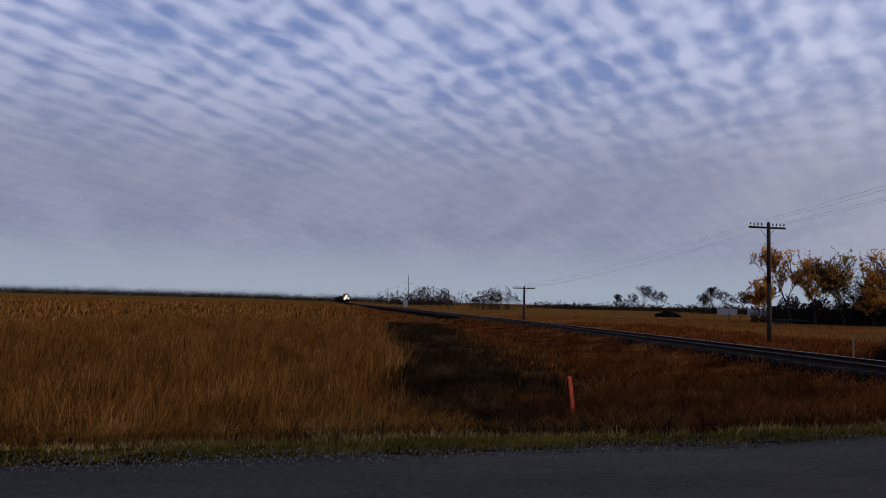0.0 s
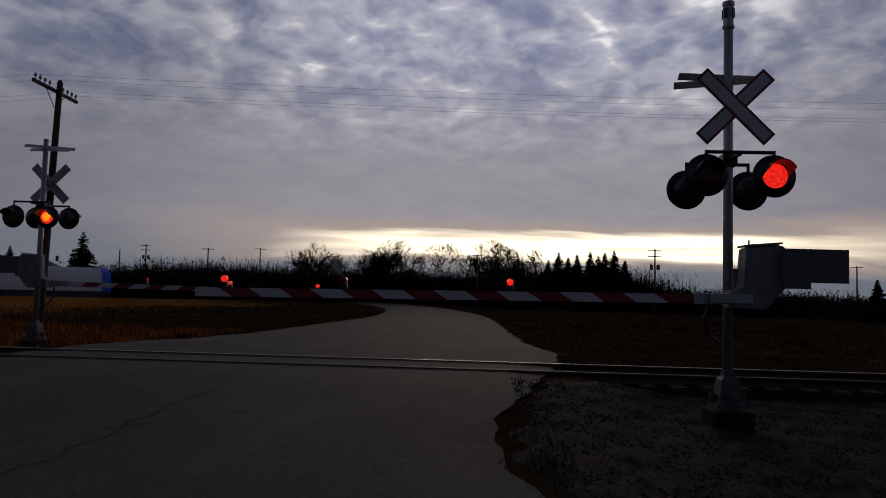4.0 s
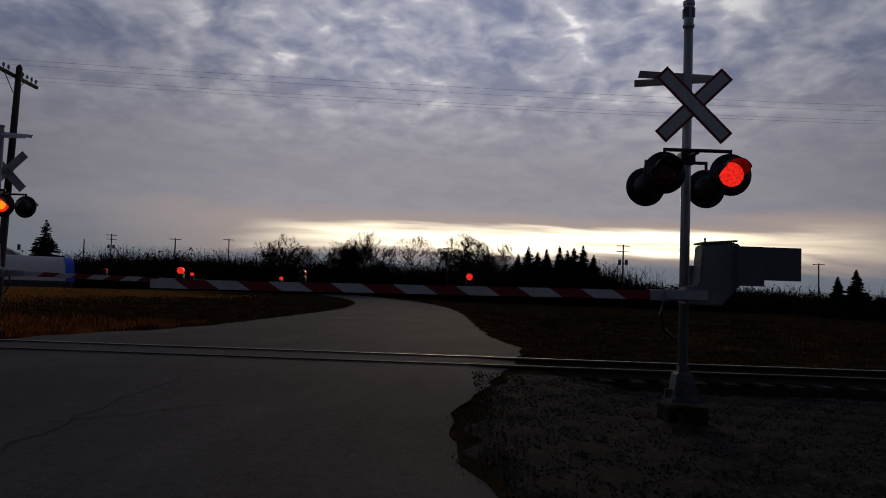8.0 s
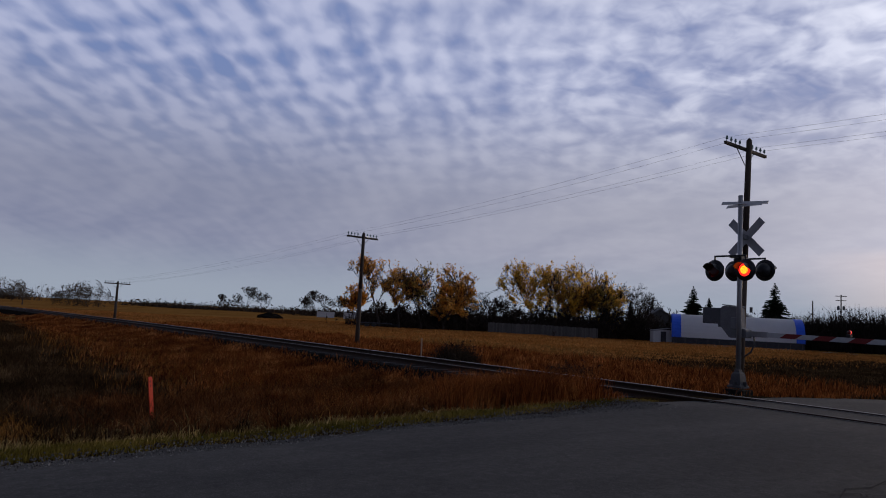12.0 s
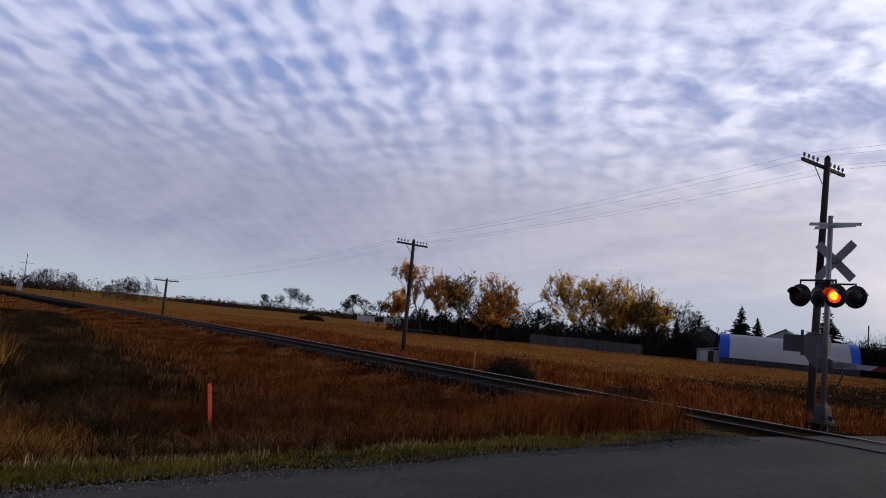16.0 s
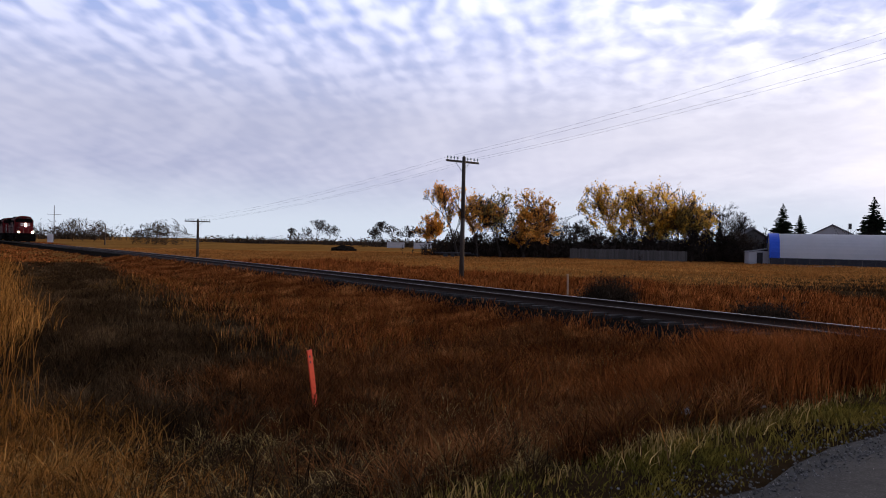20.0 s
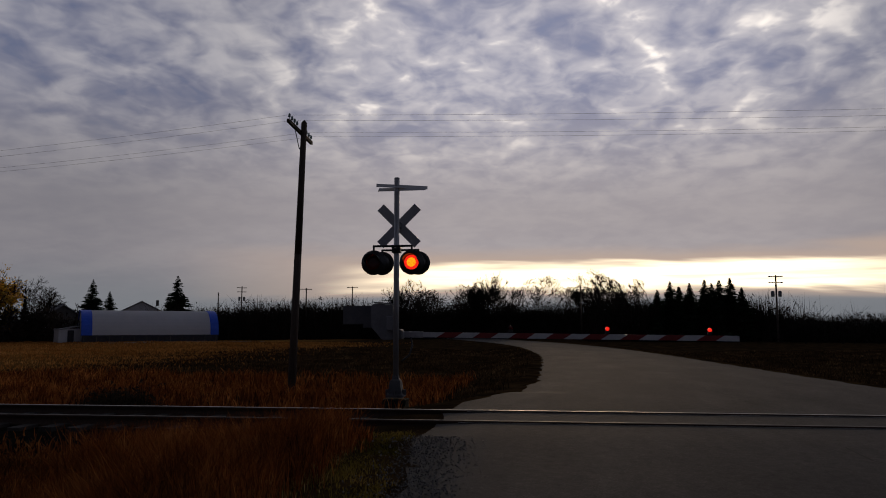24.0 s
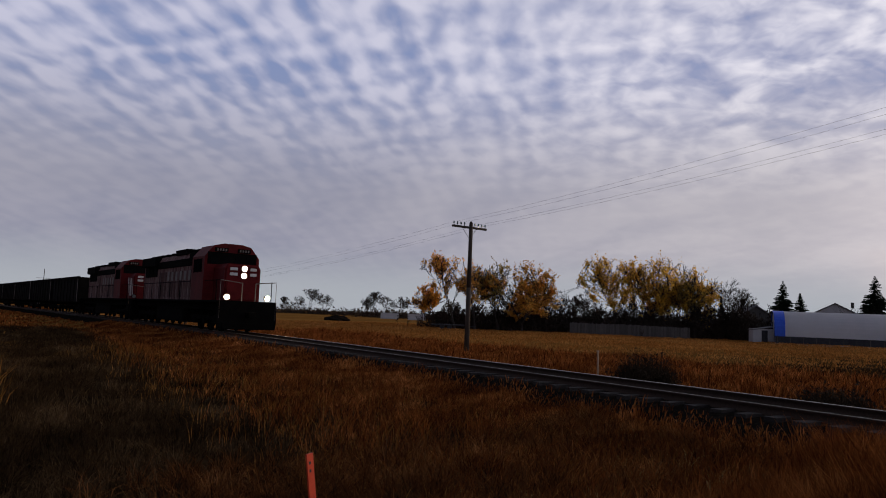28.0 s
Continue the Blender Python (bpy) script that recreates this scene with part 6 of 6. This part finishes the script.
SIZE = 1.045
LOCO_LEN, WAGON_LEN, WAGONS = 20.98 * SIZE, 16.0 * SIZE, 22
loco_a = locomotive("red diesel locomotive with lit headlights and ditch lights", True)
loco_b = locomotive("red diesel locomotive coupled behind the leader", False)
loco_a.scale = loco_b.scale = (SIZE, SIZE, SIZE)
TRAIN = [(loco_a, 0.0, LOCO_LEN), (loco_b, LOCO_LEN, LOCO_LEN)]
wagon = gondola()
wagon.scale = (SIZE, SIZE, SIZE)
for i in range(WAGONS):
    w = wagon if i == 0 else copy_thing(wagon, Matrix())
    TRAIN.append((w, 2 * LOCO_LEN + i * WAGON_LEN, WAGON_LEN))

# ---- grasses ----


def blades(name, label, category, mat, n, box_xy, height, seed, where, width=0.012, lean=0.35, head=0.0, cluster=0.0, low_bank=True, beside_track=False):
    """Upright bent blades, two triangles each, thrown over a rectangle and kept where where(x, y) allows."""
    rng = np.random.default_rng(seed)
    x0, x1, y0, y1 = box_xy
    x, y = rng.uniform(x0, x1, n), rng.uniform(y0, y1, n)
    if cluster:
        cx, cy = rng.uniform(x0, x1, max(1, n // 14)), rng.uniform(y0, y1, max(1, n // 14))
        k = rng.integers(0, len(cx), n)
        x, y = cx[k] + rng.normal(size=n) * cluster, cy[k] + rng.normal(size=n) * cluster
    if beside_track:
        x = x + track_x(y)
    hollow = np.sin(x * 1.3 + 2.1 * np.sin(y * 0.45)) * np.sin(y * 1.1 + 1.7 * np.sin(x * 0.6)) + 0.6 * np.sin(x * 3.7 + y) * np.sin(y * 3.1 - x)
    chance = where(x, y) * (1 - 0.82 * ss(hollow, 0.0, 0.7) * ss(np.abs(x - track_x(y)), 2.6, 4.0))
    keep = rng.random(n) < chance
    x, y = x[keep], y[keep]
    n = len(x)
    patch = 0.75 + 0.25 * np.sin(x * 0.9 + np.sin(y * 0.7) * 2) * np.sin(y * 0.8 + 1.3) + 0.12 * np.sin(x * 3.1) * np.sin(y * 2.7)
    bank = np.minimum(0.55 + 0.45 * ss(np.abs(x - track_x(y)), 2.2, 7.0), 1.0) if low_bank else 1.0
    h = height * (0.55 + 0.55 * rng.random(n)) * patch * bank
    z = ground_z(x, y) - 0.03
    if beside_track:
        z = np.maximum(z, -0.28 - 0.46 * np.clip((np.abs(x - track_x(y)) - 1.6) / 1.05, 0, 1))
    a = rng.random(n) * 6.283
    wind = 0.6
    dx, dy = np.cos(a) * lean * h * rng.random(n) + wind * 0.12 * h, np.sin(a) * lean * h * rng.random(n)
    t = rng.random(n) * 3.1416
    dist = np.hypot(x - 2, y - 4)
    w = width * (0.6 + 0.8 * rng.random(n)) * (1 + dist / 30)
    sx, sy = np.cos(t) * w, np.sin(t) * w
    p0 = np.stack([x - sx, y - sy, z], 1)
    p1 = np.stack([x + sx, y + sy, z], 1)
    m = np.stack([x + dx * 0.35 - sx * 0.8, y + dy * 0.35 - sy * 0.8, z + h * 0.6], 1)
    m2 = np.stack([x + dx * 0.35 + sx * 0.8, y + dy * 0.35 + sy * 0.8, z + h * 0.6], 1)
    tip = np.stack([x + dx, y + dy, z + h * (1 - 0.12 * rng.random(n))], 1)
    v = np.stack([p0, p1, m2, m, tip], 1).reshape(-1, 3)
    b = (np.arange(n) * 5)[:, None]
    f = np.concatenate([b + [0, 1, 2], b + [0, 2, 3], b + [3, 2, 4]], 0)
    ob = big_mesh(name, v, f, mat)
    return tagged(ob, label, category, kind="stuff")


def off_track(x, y):
    d = x - track_x(y)
    return ((d < -2.1) | (d > 2.1)).astype(float)


def reed_edge(y):
    return 0.75 + 1.5 * ss(y, 9, 24) + 0.35 * np.sin(y * 0.5)


def verge(x, y):
    """Metres north of the road's edge."""
    return y - road_left(x)


blades("reed_bed", "tall golden dry reeds filling the wet ditch field", "reeds", M["grass_gold"], 230000, (-16, 6, 8.6, 60), 1.15, 1,
       lambda x, y: ss(reed_edge(y) - x, -0.8, 1.2) * ss(verge(x, y), 1.6, 4.0), 0.0048, 0.55, cluster=0.2)
blades("reed_bed", "far golden reeds fading to the horizon", "reeds", M["grass_gold"], 60000, (-160, 12, 55, 260), 0.95, 2,
       lambda x, y: ss(reed_edge(y) - x, -2, 3), 0.016, 0.4)
blades("russet_grass", "fine russet grass along the railway bank", "grass", M["grass_red"], 270000, (3.0, 14.0, 9.4, 64), 0.60, 3,
       lambda x, y: ss(x, 5.6 + 0.03 * y, 10.2 + 0.05 * y) * ss(verge(x, y), 1.0, 2.4) * off_track(x, y), 0.0040, 0.95, cluster=0.22)
blades("russet_grass", "high russet grass clump by the crossing", "grass", M["grass_red"], 60000, (8.2, 13.4, 9.3, 14.5), 1.0, 33,
       lambda x, y: ss(13.3 - x, 0, 0.8) * ss(x, 8.2, 10.6) * ss(verge(x, y), 0.7, 1.4) * ss(15 - y, 0, 2.5), 0.0028, 0.75, cluster=0.26, low_bank=False)
blades("straw_grass", "pale straw stalks among the russet grass", "grass", M["grass_gold"], 30000, (2.0, 13.4, 9.0, 45), 0.62, 34,
       lambda x, y: ss(x, 4.5 + 0.03 * y, 8.5) * ss(verge(x, y), 0.7, 1.6) * off_track(x, y) * 0.6, 0.004, 0.7, cluster=0.18)
blades("ditch_weeds", "low grey-brown weeds in the ditch", "weeds", M["grass_dull"], 210000, (-4, 12, 8.8, 68), 0.42, 4,
       lambda x, y: ss(x - reed_edge(y), -1.4, 0.4) * (1 - 0.6 * ss(x, 7 + 0.05 * y, 11 + 0.05 * y)) * ss(verge(x, y), 0.6, 1.8), 0.004, 1.3, cluster=0.16)
blades("verge_grass", "short green and straw grass along the road edge", "grass", M["grass_green"], 230000, (-8, 13.6, 7.0, 11.9), 0.15, 5,
       lambda x, y: ss(verge(x, y), 0.0, 0.3) * (1 - ss(verge(x, y), 1.3, 2.4)), 0.0045, 0.9, cluster=0.15)
blades("verge_straw", "yellow straw grass behind the green verge", "grass", M["straw"], 60000, (-8, 13.6, 7.0, 12.2), 0.24, 35,
       lambda x, y: ss(verge(x, y), 0.6, 1.2) * (1 - ss(verge(x, y), 1.8, 2.8)), 0.0045, 0.9, cluster=0.18)
blades("far_bank_grass", "brown grass between the track and the poles", "grass", M["grass_red"], 120000, (16, 34, 10.5, 75), 0.7, 6,
       lambda x, y: off_track(x, y) * ss(x - track_x(y), 1.7, 2.6) * (1 - 0.5 * ss(x, 26, 34)) * ss(verge(x, y), 0.6, 2.5), 0.008, 0.6, cluster=0.3)
blades("field_grass", "dry tawny grass over the wide field", "grass", M["field"], 170000, (17, 110, 14, 150), 0.30, 7,
       lambda x, y: off_track(x, y) * ss(x - track_x(y), 2.5, 5) * ss(y, 24, 40), 0.010, 0.9)
blades("bank_grass", "dry grass along the railway towards the horizon", "grass", M["grass_red"], 60000, (-20, 16, 60, 260), 0.36, 8,
       lambda x, y: (np.abs(x - track_x(y)) > 2.3) * (np.abs(x - track_x(y)) < 14), 0.016, 0.7, cluster=0.5)
blades("roadside_grass", "short brown grass beside the road beyond the track", "grass", M["grass_dull"], 130000, (17.5, 75, -30, 34), 0.26, 9,
       lambda x, y: (ss(verge(x, y), 0.3, 1.0) + ss(road_right(x) - y, 0.4, 1.6)) * off_track(x, y), 0.008, 0.9, cluster=0.4)
blades("near_weeds", "sparse dead weeds on the gravel by the signal", "weeds", M["grass_dull"], 30000, (3.0, 14, -14, 0.2), 0.20, 10,
       lambda x, y: ss(road_right(x) - y, 0.05, 0.3) * (0.06 + 0.9 * (road_right(x) - y < 0.7) + 0.8 * ss(np.hypot(x - 9, y + 4), 4.5, 9)), 0.005, 0.9, cluster=0.12)


def tussocks(name, label, mat, n, per, box_xy, length, seed, where, width=0.004):
    """Clumps of long blades that arch over and lie tangled on one another."""
    rng = np.random.default_rng(seed)
    x0, x1, y0, y1 = box_xy
    cx, cy = rng.uniform(x0, x1, n), rng.uniform(y0, y1, n)
    keep = rng.random(n) < where(cx, cy)
    cx, cy = cx[keep], cy[keep]
    size = 0.55 + 0.6 * rng.random(len(cx))
    sweep = rng.random(len(cx)) * 6.283
    k = np.repeat(np.arange(len(cx)), per)
    m = len(k)
    a = sweep[k] + rng.normal(size=m) * 1.1
    x, y = cx[k] + rng.normal(size=m) * 0.07, cy[k] + rng.normal(size=m) * 0.07
    z = ground_z(x, y) - 0.02
    ln = length * size[k] * (0.5 + 0.6 * rng.random(m))
    steep = np.radians(rng.uniform(48, 88, m))
    droop = np.radians(rng.uniform(40, 120, m))
    w = width * (0.6 + 0.8 * rng.random(m))
    side = np.stack([-np.sin(a) * w, np.cos(a) * w, 0 * a], 1)
    p = np.stack([x, y, z], 1)
    pts = [p]
    for i in range(3):
        e = steep - droop * i / 2
        p = p + (ln / 3)[:, None] * np.stack([np.cos(a) * np.cos(e), np.sin(a) * np.cos(e), np.sin(e)], 1)
        pts.append(p)
    v = np.stack([pts[0] - side, pts[0] + side, pts[1] - side, pts[1] + side, pts[2] - side * 0.7, pts[2] + side * 0.7, pts[3]], 1).reshape(-1, 3)
    b = (np.arange(m) * 7)[:, None]
    f = np.concatenate([b + [0, 1, 3], b + [0, 3, 2], b + [2, 3, 5], b + [2, 5, 4], b + [4, 5, 6]], 0)
    return tagged(big_mesh(name, v, f, mat), label, "grass", kind="stuff")


blades("russet_grass", "russet grass creeping up the ballast slope", "grass", M["grass_red"], 110000, (-3.4, -1.5, 9.6, 75), 0.34, 36,
       lambda x, y: (1 - 0.93 * ss(x - track_x(y), -2.3, -1.7)) * ss(verge(x, y), 0.5, 1.2), 0.006, 0.7, low_bank=False, beside_track=True)
tussocks("grass_tussocks", "dark russet tussocks lying tangled beside the verge", M["rank"], 1500, 46, (3.5, 12.5, 9.4, 19), 0.75, 51,
         lambda x, y: ss(x, 3.4, 6.0) * ss(verge(x, y), 1.1, 1.7) * 0.9)
tussocks("grass_tussocks", "grey-brown tussocks matted in the ditch", M["grass_dull"], 1500, 40, (-3, 9, 9.4, 24), 0.65, 52,
         lambda x, y: ss(x - reed_edge(y), -1.0, 0.5) * ss(9 - x, 0, 4) * ss(verge(x, y), 1.0, 1.8) * 0.8)
tussocks("grass_tussocks", "bleached straw tussocks at the foot of the verge", M["straw"], 2800, 26, (-2, 12, 9.2, 17), 0.46, 53,
         lambda x, y: ss(verge(x, y), 1.5, 2.2) * (1 - ss(verge(x, y), 3.5, 7.5)) * 0.6, 0.0042)
tussocks("grass_tussocks", "bent bleached blades lying over the russet grass", M["straw"], 900, 9, (5.5, 13.0, 9.6, 18), 0.34, 55,
         lambda x, y: ss(x, 5.5, 8.0) * ss(verge(x, y), 2.5, 3.5) * off_track(x, y) * 0.8, 0.003)
tussocks("grass_tussocks", "golden tussocks at the edge of the reeds", M["grass_gold"], 1100, 40, (-4, 4, 9.4, 17), 0.75, 54,
         lambda x, y: ss(verge(x, y), 1.3, 2.0) * (1 - ss(x, 1.6, 3.6)) * 0.85)


blades("ditch_gold", "soft golden grass sloping into the ditch", "grass", M["grass_gold"], 80000, (-4, 4.5, 9.6, 16), 0.46, 37,
       lambda x, y: (1 - ss(x, 0.6, 4.2)) * ss(verge(x, y), 1.2, 2.0), 0.0036, 1.1, cluster=0.2)


blades("near_weeds", "pale dead grass fringe where the asphalt crumbles away", "weeds", M["grass_dull"], 3000, (5.5, 13.4, -1.8, 0.6), 0.12, 38,
       lambda x, y: ss(road_right(x) - y, -0.15, 0.05) * (1 - ss(road_right(x) - y, 0.2, 0.6)), 0.004, 1.0, cluster=0.1)


def make_ties():
    bm = box(bmesh.new(), (0, 0, 0), (2.55, 0.23, 0.18))
    first = part("tie", bm, M["tie"], TRACK, "weathered creosoted timber tie")
    rnd = random.Random(8)
    k = 0
    for i in range(285):
        y = -26 + 0.55 * i
        if abs(y - ROAD_Y) < 5.0:
            continue
        ob = first if k == 0 else new("tie", first.data)
        ob.parent = TRACK
        ob.matrix_local = pose(float(track_x(y)) + rnd.uniform(-0.04, 0.04), y, -0.245 + rnd.uniform(-0.01, 0.012), 0, 0, rnd.uniform(-1.5, 1.5))
        k += 1


make_ties()

# ---- what moves ----
TRAIN_AT = [(0.0, 424.0), (14.5, 229.0), (20.0, 160.0), (26.0, 80.0), (28.0, 46.0)]   # seconds, and how far up the line the leading coupler is


def motions():
    ts, fs = [t for t, _ in TRAIN_AT], [f for _, f in TRAIN_AT]
    for ob, back, length in TRAIN:
        rows = []
        for t in np.arange(0.0, 28.01, 2.0):
            f = float(np.interp(t, ts, fs)) + back
            a = (float(track_x(f)), f)
            b = (float(track_x(f + length)), f + length)
            turn = math.degrees(math.atan2(-(b[0] - a[0]), b[1] - a[1]))
            rows.append((float(t), pose(a[0], a[1], 0, 0, 0, turn)))
        walk(ob, rows)
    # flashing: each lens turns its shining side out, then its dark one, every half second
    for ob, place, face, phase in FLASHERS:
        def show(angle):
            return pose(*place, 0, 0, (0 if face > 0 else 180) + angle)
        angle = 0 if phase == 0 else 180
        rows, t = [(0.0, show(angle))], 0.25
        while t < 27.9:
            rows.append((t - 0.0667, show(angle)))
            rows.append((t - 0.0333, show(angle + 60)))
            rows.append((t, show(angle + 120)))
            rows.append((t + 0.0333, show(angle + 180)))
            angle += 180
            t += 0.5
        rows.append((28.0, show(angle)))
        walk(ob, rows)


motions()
